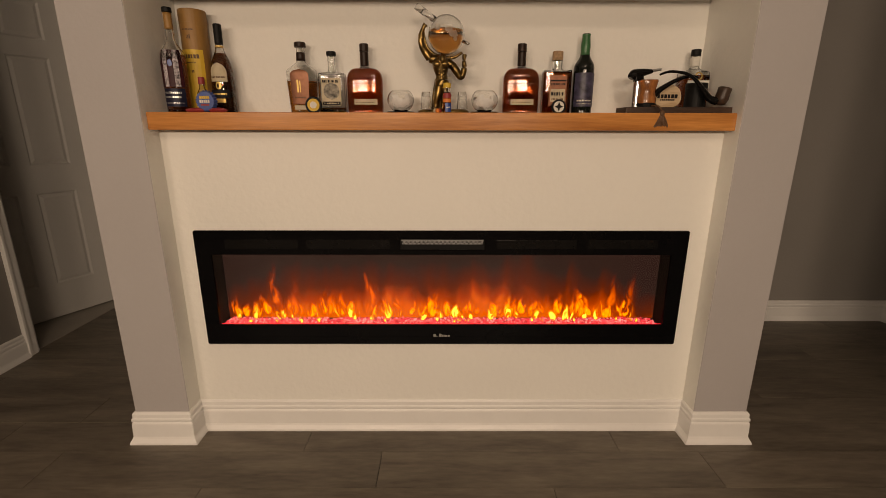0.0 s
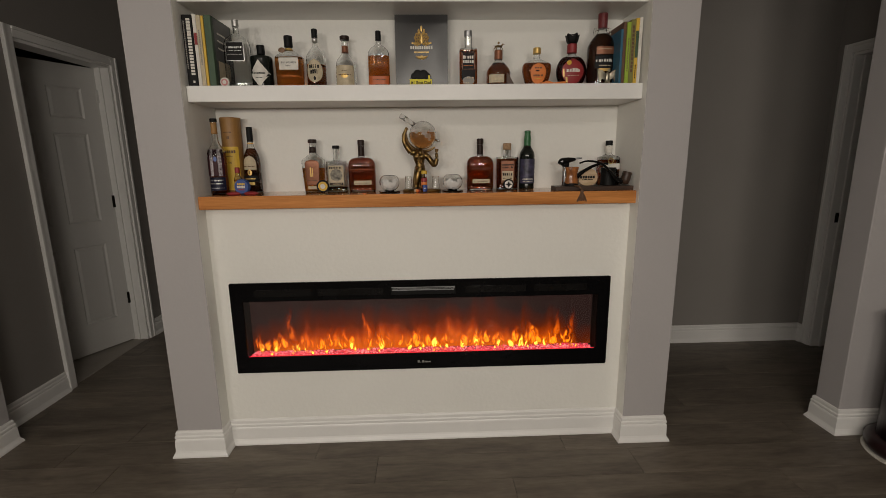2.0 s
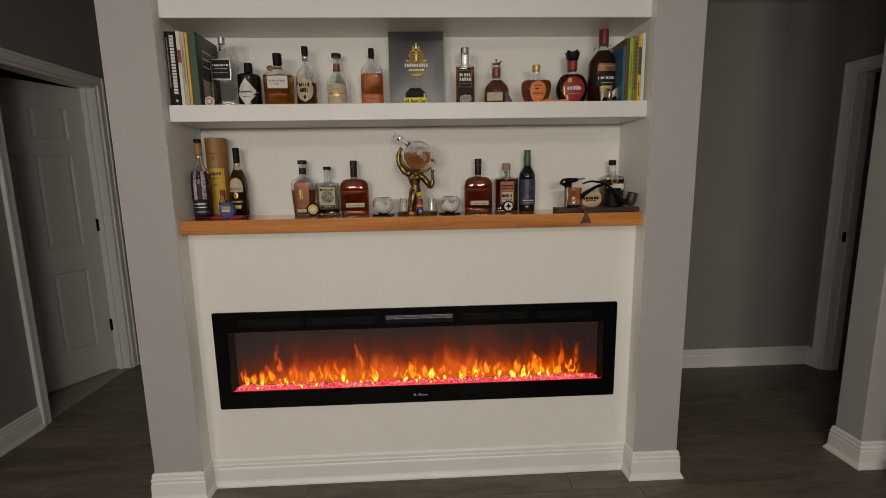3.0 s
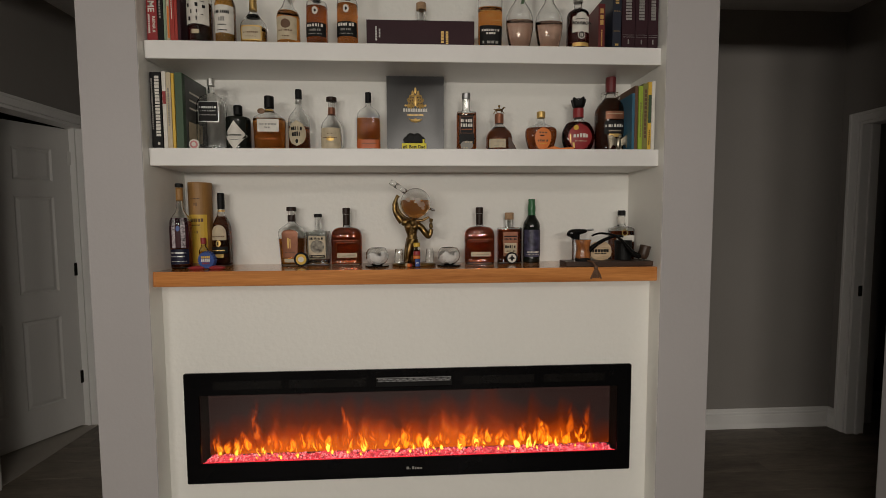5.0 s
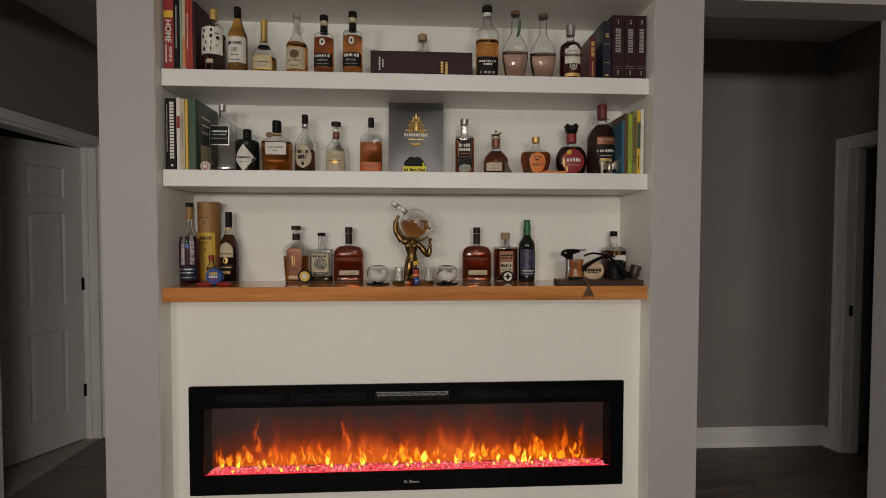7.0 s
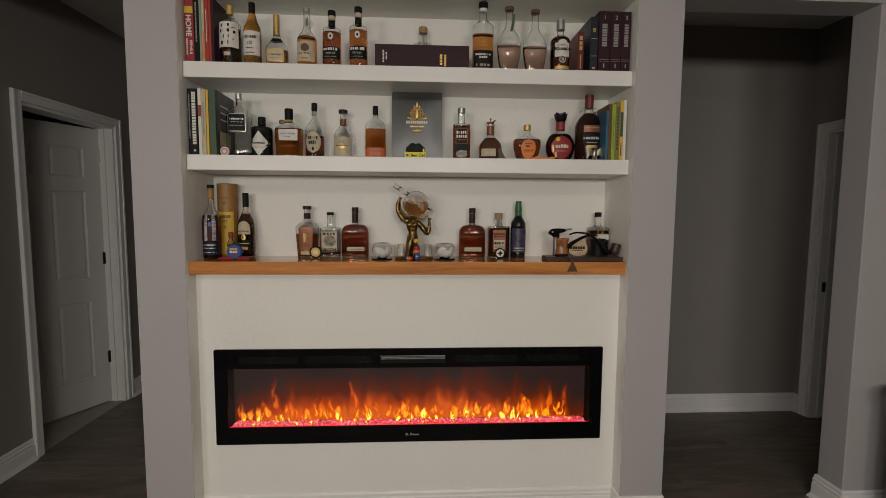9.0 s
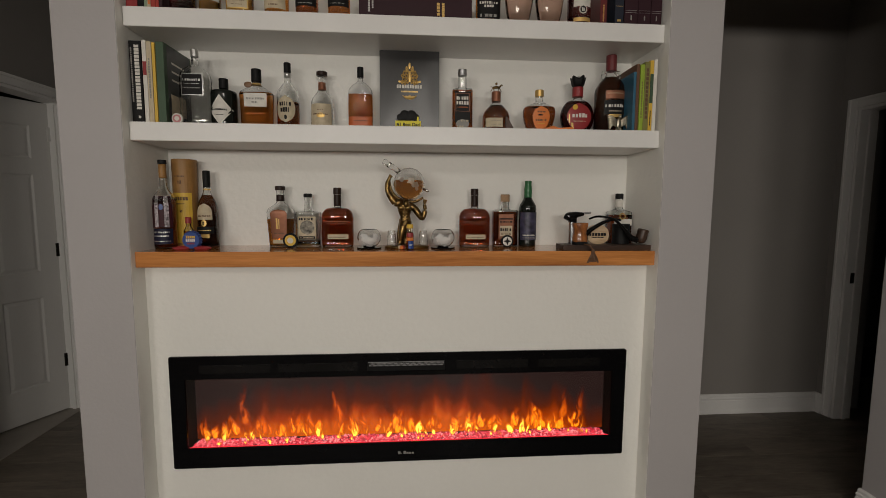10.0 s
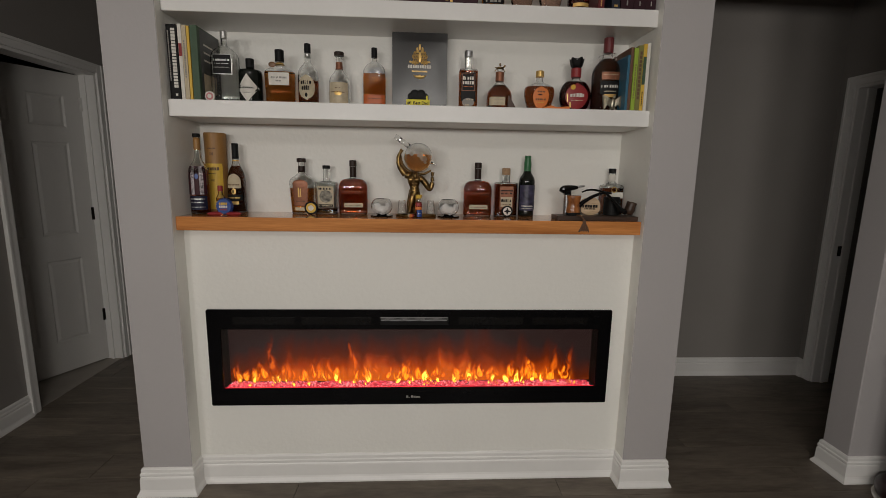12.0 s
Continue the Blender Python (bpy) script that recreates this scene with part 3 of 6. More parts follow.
baseboard("baseboard_fire", [(-OUT, 2.05), (-OUT, FACE), (-IN, FACE), (-IN, PANEL), (INE, PANEL), (INE, FACE), (OUT, FACE), (OUT, 2.05)])
baseboard("baseboard_end_east", [(JAMB + 0.6, BACK), (JAMB, BACK), (JAMB, FACE), (4.9, FACE)])
baseboard("baseboard_end_west", [(-4.9, FACE), (-JAMB, FACE), (-JAMB, BACK), (-JAMB - 0.1, BACK)])
baseboard("baseboard_hall_east", [(0.1, 2.79), (EX, 2.79), (EX, EY1 + 0.06)])
baseboard("baseboard_hall_west", [(WX, BACK), (WX, DY0 - 0.06)])
baseboard("baseboard_hall_far", [(WX, DY1 + 0.06), (WX, 3.6), (-0.1, 3.6)])


# ---- doorways ----
def casing(name, x, s, y0, y1, h, w=0.06):
    """Moulded frame round a doorway in a wall of constant x; s: the side on which it shows."""
    root = new(name)
    tagged(root, "white moulded door frame", "", "", "structure")
    a, b = sorted((x, x + s * 0.016))
    c, d = sorted((x, x + s * 0.022))
    for nm, q in (("casing_side", (y0 - w, y0, 0, h + w)), ("casing_side", (y1, y1 + w, 0, h + w)), ("casing_head", (y0, y1, h, h + w))):
        bm = box(a, b, *q, 0.003)
        if nm == "casing_side":
            o = (q[0] + 0.0015, q[0] + 0.02) if q[0] < y0 - 0.01 else (q[1] - 0.02, q[1] - 0.0015)
            box(c, d, *o, 0.0015, h + w - 0.0015, 0.003, bm)
        else:
            box(c, d, q[0] - 0.0015, q[1] + 0.0015, h + w - 0.02, h + w - 0.0015, 0.003, bm)
        part(nm, bm, TRIM_PAINT, root)
    e, f = sorted((x + s * 0.001, x - s * 0.121))
    for nm, q in (("jamb", (y0, y0 + 0.018, 0, h)), ("jamb", (y1 - 0.018, y1, 0, h)), ("jamb_head", (y0 + 0.018, y1 - 0.018, h - 0.018, h))):
        part(nm, box(e, f, *q), TRIM_PAINT, root)
    g, k = sorted((x - s * 0.055, x - s * 0.075))
    for q in ((y0 + 0.018, y0 + 0.03, 0, h - 0.018), (y1 - 0.03, y1 - 0.018, 0, h - 0.018)):
        part("door_stop", box(g, k, *q), TRIM_PAINT, root)
    return root


casing("door_frame_west", WX, 1, DY0, DY1, DH)
ce = casing("door_frame_east", EX, -1, EY0, EY1, EH)
part("strike_plate", box(EX + 0.03, EX + 0.055, EY1 - 0.021, EY1 - 0.0175, 0.93, 1.0), BRONZE, ce, "dark bronze strike plate")


def panel_door():
    """A six-panel door, 0.735 m wide; its hinge edge is the origin, it runs along -y."""
    root = thing("door", "white six-panel door standing ajar", "door")
    w, h, t = 0.76, 2.06, 0.035
    ys = [0, 0.105, 0.32, 0.415, 0.63, w]
    zs = [0, 0.22, 0.80, 0.97, 1.60, 1.70, 1.91, h]
    bm = bmesh.new()
    v = {}
    for i, yy in enumerate(ys):
        for j, zz in enumerate(zs):
            v[i, j] = bm.verts.new((0, -yy, zz))
    panels = []
    for i in range(5):
        for j in range(7):
            f = bm.faces.new((v[i, j], v[i, j + 1], v[i + 1, j + 1], v[i + 1, j]))
            if i in (1, 3) and j in (1, 3, 5):
                panels.append(f)
    bmesh.ops.recalc_face_normals(bm, faces=bm.faces[:])
    if bm.faces[0].normal.x < 0:
        bmesh.ops.reverse_faces(bm, faces=bm.faces[:])
    for f in panels:
        bmesh.ops.inset_region(bm, faces=[f], thickness=0.014, depth=-0.009)
        bmesh.ops.inset_region(bm, faces=[f], thickness=0.006, depth=0.0)
        bmesh.ops.inset_region(bm, faces=[f], thickness=0.022, depth=0.006)
    box(-t, -0.012, -w, 0, 0, h, 0, bm)
    for q in ((-0.012, 0, -0.0005, 0.0), (-0.012, 0, -w, -w + 0.0005)):
        box(*q, 0, h, 0, bm)
    box(-0.012, 0, -w, 0, h - 0.0005, h, 0, bm)
    part("slab", bm, DOOR_PAINT, root)
    for z in (0.30, 1.06, 1.82):
        part("hinge", box(-0.004, 0.006, -0.012, 0.010, z, z + 0.09, 0.002), BRONZE if z < 1.5 else DOOR_PAINT, root, "dark bronze hinge" if z < 1.5 else "painted hinge")
    return root


d = panel_door()
d.matrix_world = pose(WX - 0.10, DY1 - 0.020, 0.012, 0, 0, -25)

# ---- mantel and shelves ----
mantel = thing("mantel_shelf", "thick honey-stained wooden mantel shelf with a glossy top", "shelf", 0, 0, 1.197)
part("plank", box(-IN + 0.0015, INE - 0.0015, 1.630, NICHE, 0, MANTEL_Z - 1.197, 0.003), MANTEL_WOOD, mantel)
for zt, zb in ((SHELF_Z, 1.657), (UPPER_Z, 2.052)):
    sh = thing("floating_shelf", "thick white-painted floating shelf in the niche", "shelf", 0, 0, zb, 0, "niche shelves")
    part("board", box(-IN + 0.003, INE - 0.0015, 1.643, NICHE, 0, zt - zb, 0.003), TRIM_PAINT, sh)

# ---- electric fire ----
fire = thing("electric_fireplace", "long black glass wall-mounted electric fireplace with orange flames burning", "fireplace", 0, 1.679, 0.384)
W2, H = 0.915, 0.456
OX, OZ0, OZ1 = 0.858, 0.083, 0.365
bm = bmesh.new()
rings = []
for (ax, az0, az1), y, r in (((OX, OZ0, OZ1), 0.010, 0.001), ((OX, OZ0, OZ1), 0.0, 0.001), ((W2 - 0.002, 0.002, H - 0.002), 0.0, 0.005), ((W2, 0, H), 0.002, 0.007), ((W2, 0, H), 0.010, 0.007)):
    loop = []
    for cx, cz, a0 in ((-ax + r, az0 + r, 180), (ax - r, az0 + r, 270), (ax - r, az1 - r, 0), (-ax + r, az1 - r, 90)):
        loop += [bm.verts.new((cx + r * math.cos(radians(a0 + q)), y, cz + r * math.sin(radians(a0 + q)))) for q in (0, 22, 45, 68, 90)]
    rings.append(loop)
for lo, hi in zip(rings, rings[1:] + rings[:1]):
    for k in range(20):
        bm.faces.new((lo[k], lo[(k + 1) % 20], hi[(k + 1) % 20], hi[k]))
bmesh.ops.recalc_face_normals(bm, faces=bm.faces[:])
part("front_frame", bm, BLACK_GLASS, fire, "glossy black glass surround")
bm = box(-OX - 0.02, OX + 0.02, 0.0105, 0.115, 0.04, OZ0 - 0.02)
box(-OX - 0.02, OX + 0.02, 0.0105, 0.115, OZ1 + 0.012, OZ1 + 0.022, 0, bm)
box(-OX - 0.03, -OX - 0.012, 0.0105, 0.115, 0.04, OZ1 + 0.02, 0, bm)
box(OX + 0.012, OX + 0.03, 0.0105, 0.115, 0.04, OZ1 + 0.02, 0, bm)
box(-OX - 0.03, OX + 0.03, 0.116, 0.125, 0.04, OZ1 + 0.02, 0, bm)
part("fire_box", bm, BLACK_MATT, fire, "matt black inner box")
part("back_screen", box(-OX - 0.010, OX + 0.010, 0.105, 0.114, OZ0 - 0.015, OZ1 + 0.011), SCREEN, fire, "lit screen with a rising orange haze")
part("glass_pane", box(-OX, OX, 0.003, 0.007, OZ0, OZ1), FIRE_GLASS, fire, "clear front glass")
# warm air outlet with its mesh; glossy panels beside it stand in for room reflections
vent = part("heater_outlet", box(-0.155, 0.155, -0.002, 0.004, 0.386, 0.424, 0.001), BLACK_MATT, fire, "warm air outlet with a metal mesh")
vent.location.x = 0.003
bm = bmesh.new()
for i in range(62):
    for j in range(2):
        x = -0.148 + i * 0.0048 + (j % 2) * 0.002
        box(x, x + 0.0028, -0.0036, -0.002, 0.406 + j * 0.007, 0.411 + j * 0.007, 0, bm)
box(-0.152, 0.152, -0.0036, -0.002, 0.4205, 0.423, 0, bm)
part("mesh_grille", bm, STEEL, vent, "silver metal mesh")
for x0, x1 in ((-0.80, -0.53), (-0.50, -0.19), (0.205, 0.50), (0.54, 0.80)):
    part("blank_panel", box(x0, x1, -0.0012, 0.002, 0.388, 0.422, 0.0008), BLACK_GLOSS, fire)
bm = bmesh.new()
rng = random.Random(4)
for x0, x1, z0, z1 in ((-0.030, -0.020, 0.033, 0.044), (-0.018, -0.014, 0.033, 0.036), (-0.008, 0.002, 0.033, 0.045), (0.004, 0.010, 0.033, 0.041), (0.012, 0.024, 0.033, 0.040), (0.026, 0.034, 0.033, 0.040)):
    box(x0 - 0.002, x1 - 0.002, -0.0008, 0.001, z0, z1, 0, bm)
part("light_strip", box(-OX + 0.004, OX - 0.004, 0.008, 0.011, OZ0 - 0.004, OZ0 + 0.0015), mat_strip, fire, "thin glowing red light strip along the tray")
part("maker_mark", bm, GREY_INK, fire, "small grey maker's mark")

# crystals in the tray
rng = random.Random(11)
verts, faces = [], []
OCT = [(1, 0, 0), (-1, 0, 0), (0, 1, 0), (0, -1, 0), (0, 0, 1), (0, 0, -1)]
TRI = [(0, 2, 4), (2, 1, 4), (1, 3, 4), (3, 0, 4), (2, 0, 5), (1, 2, 5), (3, 1, 5), (0, 3, 5)]
for k in range(4200):
    x, y = rng.uniform(-0.85, 0.85), rng.uniform(0.012, 0.090)
    slope = 0.004 + 0.006 * (y / 0.10) + 0.004 * noise.noise((x * 14, y * 14, 0))
    z = OZ0 - 0.010 - 0.09 * (y - 0.012) + rng.uniform(0.2, 1.0) * slope
    r = rng.uniform(0.0038, 0.0068)
    q = Euler((rng.uniform(0, 6), rng.uniform(0, 6), rng.uniform(0, 6))).to_matrix()
    base = len(verts)
    for p in OCT:
        v = q @ Vector(p) * r * rng.uniform(0.7, 1.25)
        verts.append((x + v.x, y + v.y, z + v.z))
    faces += [tuple(base + i for i in f) for f in TRI]
data = bpy.data.meshes.new("crystal_bed")
data.from_pydata(verts, [], faces)
data.materials.append(EMBER)
bed = new("crystal_bed", data)
bed.parent = fire
tagged(bed, "bed of red-lit glass crystals", "", "", "stuff")


def flame_data(seed, h, w, material):
    """A swaying tongue: a curved blade, 20 steps high."""
    rng = random.Random(seed)
    bm = bmesh.new()
    uv = bm.loops.layers.uv.new("UVMap")
    ph, sway = rng.uniform(0, 6), rng.uniform(0.15, 0.40) * w
    bend = rng.uniform(3.2, 5.0)
    bulge, nx, nz = rng.uniform(0.2, 0.4), 6, 20
    rows = []
    for j in range(nz + 1):
        f = j / nz
        half = w / 2 * (min(1, 0.6 + f / bulge * 0.4) if f < bulge else max(0.12, (1 - 0.85 * (f - bulge) / (1 - bulge))))
        half *= 1 + 0.2 * math.sin(f * 9 + ph)
        cx = sway * math.sin(f * bend + ph) * f
        rows.append([(bm.verts.new((cx + half * (2 * i / nx - 1), -0.006 * math.cos((2 * i / nx - 1) * 1.4) + 0.01 * f, f * h)), i / nx, f) for i in range(nx + 1)])
    for lo, hi in zip(rows, rows[1:]):
        for i in range(nx):
            q = (lo[i], lo[i + 1], hi[i + 1], hi[i])
            face = bm.faces.new([a[0] for a in q])
            for loop, a in zip(face.loops, q):
                loop[uv].uv = (a[1], a[2])
    data = bpy.data.meshes.new("flame")
    bm.to_mesh(data)
    bm.free()
    data.shade_smooth()
    data.materials.append(material)
    return data


plumes = [flame_data(s, 0.16 + 0.03 * s, 0.060, FLAME_WISP) for s in range(3)]
wisps = [flame_data(20 + s, 0.075 + 0.018 * (s % 4), 0.058, FLAME_WISP) for s in range(7)]
cores = [flame_data(40 + s, 0.042 + 0.014 * (s % 4), 0.040, FLAME_CORE) for s in range(7)]
embers = [flame_data(60 + s, 0.020 + 0.004 * s, 0.024, FLAME_CORE) for s in range(3)]


def flame(kind, x, depth, z, rng, size):
    ob = new("flame", rng.choice(kind))
    ob.parent = fire
    ob.matrix_local = pose(x, depth, z, 0, rng.uniform(-16, 16), rng.uniform(-15, 15)) @ Matrix.Diagonal((size * rng.choice((-1, 1)), 1, size * rng.uniform(0.85, 1.2), 1))


rng = random.Random(23)
x = -0.80
while x < 0.81:                                   # clusters: a hot heart, wisps round it, here and there a plume
    hot = rng.random()
    for k in range(rng.choice((2, 3, 4))):
        flame(wisps, x + rng.uniform(-0.030, 0.030), rng.uniform(0.066, 0.094), OZ0 + rng.uniform(-0.002, 0.010), rng, rng.uniform(0.75, 1.25))
    for k in range(1 if hot < 0.55 else 2):
        flame(cores, x + rng.uniform(-0.020, 0.020), rng.uniform(0.045, 0.062), OZ0 + rng.uniform(-0.004, 0.004), rng, rng.uniform(0.75, 1.35))
    if rng.random() < 0.38:
        flame(plumes, x + rng.uniform(-0.03, 0.03), rng.uniform(0.090, 0.098), OZ0 + rng.uniform(0.01, 0.04), rng, rng.uniform(0.8, 1.2))
    x += rng.uniform(0.040, 0.085)
for k in range(26):
    flame(embers, rng.uniform(-0.80, 0.81), rng.uniform(0.03, 0.05), OZ0 - 0.003, rng, rng.uniform(0.8, 1.2))

# ---- mantel, from the west end ----
Z = MANTEL_Z
MOTTLED = mat("mottled_label", (0.36, 0.32, 0.34), 0.5, vary=1.0, scale=130)
MAROON_PRINT = mat("maroon_print", (0.045, 0.009, 0.013), 0.4, vary=0.3, ior=1.25)
NAVY_PRINT = mat("navy_print", (0.014, 0.014, 0.032), 0.4, vary=0.3, ior=1.25)
ENGRAVED = mat("engraved_print", (0.22, 0.20, 0.16), 0.55, vary=1.0, scale=75)
SLIM = [(0, 0.9), (0.02, 1), (0.50, 1), (0.58, 0.93), (0.66, 0.5), (0.72, 0.34), (0.97, 0.30), (1, 0.32)]
bottle("tall clear bottle with a red and white striped label", -0.936, 1.755, Z, 0.080, 0.344, SLIM, None, 0.56, DEEP, (BLACK_MATT, 0.955, 1.0, 0.37),
       labels=[(MAROON_PRINT, -0.97, 0.92, 0.25, 0.60, False), (MOTTLED, -0.42, -0.06, 0.25, 0.60, False), (MOTTLED, 0.42, 0.74, 0.25, 0.60, False), (NAVY_PRINT, -0.62, 0.90, 0.06, 0.235, False), (BLUE, 0.02, 0.36, 0.44, 0.51, True)],
       words=[(SILVER, -0.8, 0.8, 0.185, 0.205, 12), (SILVER, -0.7, 0.7, 0.145, 0.16, 9), (SILVER, -0.8, 0.8, 0.09, 0.10, 14)], neck=(CARD, 0.80, 0.95), seed=2)
tb = thing("whisky_tube", "tall tan cardboard bottle tube with a yellow label", "packaging", -0.898, 1.848, Z)
part("tube", loft([(0, 0.0455, 0.0455, 2), (0.335, 0.0455, 0.0455, 2)], 32), CARD, tb, smooth=False)
part("lid", loft([(0.31, 0.0462, 0.0462, 2), (0.352, 0.0462, 0.0462, 2), (0.354, 0.0448, 0.0448, 2)], 32), CARD, tb)
b = Body(0.0918, 0.354, [(0, 1), (1, 1)], 1, 2)
part("label", b.patch(-0.8, 0.8, 0.05, 0.62), YELLOW, tb, "yellow paper label")
part("print", b.words(-0.6, 0.6, 0.535, 0.58, 6, rng), BROWN_INK, tb)
part("print", b.words(-0.35, 0.35, 0.49, 0.505, 8, rng), BROWN_INK, tb)
part("print", b.words(-0.15, 0.15, 0.40, 0.425, 3, rng), BROWN_INK, tb)
part("print", b.words(-0.4, 0.4, 0.80, 0.815, 7, rng), BROWN_INK, tb)
part("print", b.words(-0.15, 0.15, 0.72, 0.76, 3, rng), BROWN_INK, tb)
bottle("miniature whisky bottle with a red cap", -0.858, 1.775, Z, 0.036, 0.124, [(0, 0.95), (0.03, 1), (0.55, 1), (0.72, 0.5), (1, 0.45)], None, 0.55, HONEY, (RED, 0.8, 1.0, 0.58), depth=0.7, n=3, labels=[(YELLOW, -0.8, 0.8, 0.15, 0.45, False)], name="miniature_bottle")
cp = thing("bottle_cap_badge", "large blue crimped bottle cap with a printed face", "bottle cap", -0.815, 1.70, Z)
bm = bmesh.new()
out = []
for i in range(84):
    a = 2 * math.pi * i / 84
    r = 0.036 + 0.0022 * math.cos(a * 21)
    out.append((r * math.cos(a), r * math.sin(a)))
lo = [bm.verts.new((px, 0.010, 0.038 + pz)) for px, pz in out]
hi = [bm.verts.new((px * 0.86, -0.004, 0.038 + pz * 0.86)) for px, pz in out]
for i in range(84):
    bm.faces.new((lo[i], lo[(i + 1) % 84], hi[(i + 1) % 84], hi[i]))
bm.faces.new(hi)
bm.faces.new(lo[::-1])
bmesh.ops.recalc_face_normals(bm, faces=bm.faces[:])
part("crimped_shell", bm, BLUE, cp)
bm = bmesh.new()
bars(bm, -0.017, 0.018, 0.045, 0.055, -0.005, 5, rng)
part("print", bm, YELLOW, cp)
bm = bmesh.new()
bars(bm, -0.018, 0.017, 0.032, 0.042, -0.005, 5, rng)
part("print", bm, WHITE, cp)
bm = bmesh.new()
bars(bm, -0.014, 0.014, 0.022, 0.029, -0.005, 4, rng)
part("print", bm, RED, cp)
for x, rz in ((-0.852, 8), (-0.775, -6)):
    fb = thing("red_wrapper", "crumpled red foil wrapper lying flat", "wrapper", x, 1.70, Z, rz)
    bm = ball(0, 0, 0.008, 0.034, None, (1, 0.5, 0.24), 14)
    for v in bm.verts:
        v.co += Vector((0, 0, 0.004)) * noise.noise(v.co * 120 + Vector((x, 0, 0)))
    part("foil", bm, RED, fb)
bottle("dark brandy bottle with a cream arched label and black sleeve", -0.812, 1.845, Z, 0.080, 0.311, [(0, 0.95), (0.02, 1), (0.45, 0.97), (0.58, 0.82), (0.70, 0.42), (0.78, 0.32), (1, 0.31)], None, 0.68, RUM, (BLACK_MATT, 0.78, 1.0, 0.34),
       labels=[(CREAM, -0.72, 0.72, 0.36, 0.47, False), (CREAM, -0.72, 0.72, 0.36, 0.57, True), (FOIL, -0.45, 0.45, 0.125, 0.17, False), (FOIL, -0.25, 0.25, 0.27, 0.36, True), (INK, -0.8, 0.8, 0.18, 0.27, False)],
       words=[(BROWN_INK, -0.6, 0.6, 0.40, 0.42, 8), (FOIL, -0.6, 0.6, 0.215, 0.23, 10), (INK, -0.1, 0.1, 0.29, 0.34, 2)], neck=(FOIL, 0.745, 0.765), seed=3)

SHOULDER = [(0, 0.80), (0.02, 0.84), (0.3, 0.93), (0.55, 1.0), (0.62, 0.92), (0.70, 0.45), (0.74, 0.29), (0.97, 0.27), (1, 0.28)]
bottle("clear tapering bourbon bottle half full with a copper label", -0.519, 1.848, Z, 0.110, 0.251, SHOULDER, None, 0.46, BOURBON, (DARK_CAP, 0.93, 1.0, 0.36), depth=0.7, n=3,
       labels=[(COPPER, -0.6, 0.6, 0.14, 0.56, False), (COPPER, -0.6, 0.6, 0.46, 0.62, True), (CREAM, -0.5, 0.5, 0.06, 0.12, False)], words=[(FOIL, -0.18, 0.18, 0.3, 0.5, 2), (BROWN_INK, -0.4, 0.4, 0.22, 0.24, 8)], neck=(DARK_CAP, 0.75, 0.86), seed=4)


def badge(label, x, y, z, r, rim, face, mark, points):
    root = thing("round_badge", label, "badge", x, y, z)
    m = Matrix.Translation((0, 0, r)) @ pose(0, 0, 0, 90, 0, 0)
    bm = loft([(-0.004, r, r, 2), (0.002, r, r, 2), (0.004, r * 0.93, r * 0.93, 2)], 32)
    bm.transform(m)
    part("rim", bm, rim, root)
    bm = loft([(0.004, r * 0.74, r * 0.74, 2), (0.0052, r * 0.72, r * 0.72, 2)], 32)
    bm.transform(m)
    part("face", bm, face, root)
    bm = bmesh.new()
    vs = []
    for i in range(points * 2):
        a = math.pi * i / points + math.pi / 2
        q = r * (0.66 if i % 2 == 0 else 0.26) if points < 12 else r * 0.4
        vs.append((q * math.cos(a), q * math.sin(a)))
    lo = [bm.verts.new((a, b, 0.0053)) for a, b in vs]
    hi = [bm.verts.new((a, b, 0.0062)) for a, b in vs]
    bm.faces.new(hi)
    for i in range(len(vs)):
        bm.faces.new((lo[i], lo[(i + 1) % len(vs)], hi[(i + 1) % len(vs)], hi[i]))
    bm.transform(m)
    part("mark", bm, mark, root)
    return root


badge("round black rubber badge with a yellow middle", -0.466, 1.785, Z, 0.030, BLACK_MATT, YELLOW, WHITE, 12)
bottle("square clear bottle with an etched cream label and dark stopper", -0.408, 1.853, Z, 0.098, 0.221, [(0, 0.97), (0.02, 1), (0.60, 1), (0.655, 0.96), (0.67, 0.5), (0.69, 0.30), (0.95, 0.27), (1, 0.27)], None, 0.10, HONEY, (BLACK_MATT, 0.93, 1.0, 0.34), depth=0.62, n=7,
       labels=[(CREAM, -0.72, 0.72, 0.14, 0.57, False), (INK, -0.65, 0.65, 0.145, 0.20, False), (ENGRAVED, -0.55, 0.6, 0.23, 0.50, True)], words=[(INK, -0.6, 0.6, 0.50, 0.545, 9), (CREAM, -0.55, 0.55, 0.16, 0.185, 10)], seed=5)
ARCH = [(0, 0.93), (0.015, 0.97), (0.06, 1), (0.48, 1), (0.56, 0.95), (0.61, 0.84), (0.645, 0.66), (0.66, 0.45), (0.67, 0.24), (0.70, 0.22), (1, 0.22)]
for x, y, rz in ((-0.285, 1.845, 3), (0.293, 1.838, -2)):
    bottle("flat arched bourbon bottle full of reddish spirit, tall cap", x, y, Z, 0.131, 0.246, ARCH, None, 0.645, DEEP, (DARK_CAP, 0.89, 1.0, 0.24), depth=0.5, n=3.5,
           labels=[(CREAM, -0.58, 0.68, 0.135, 0.215, False), (SILVER, -0.1, 0.75, 0.73, 0.87, False)], words=[(COPPER, -0.8, 0.8, 0.425, 0.44, 18), (COPPER, -0.6, 0.6, 0.395, 0.403, 14), (BROWN_INK, -0.5, 0.6, 0.16, 0.17, 14)], neck=(DARK_CAP, 0.69, 0.885), rz=rz, seed=6)


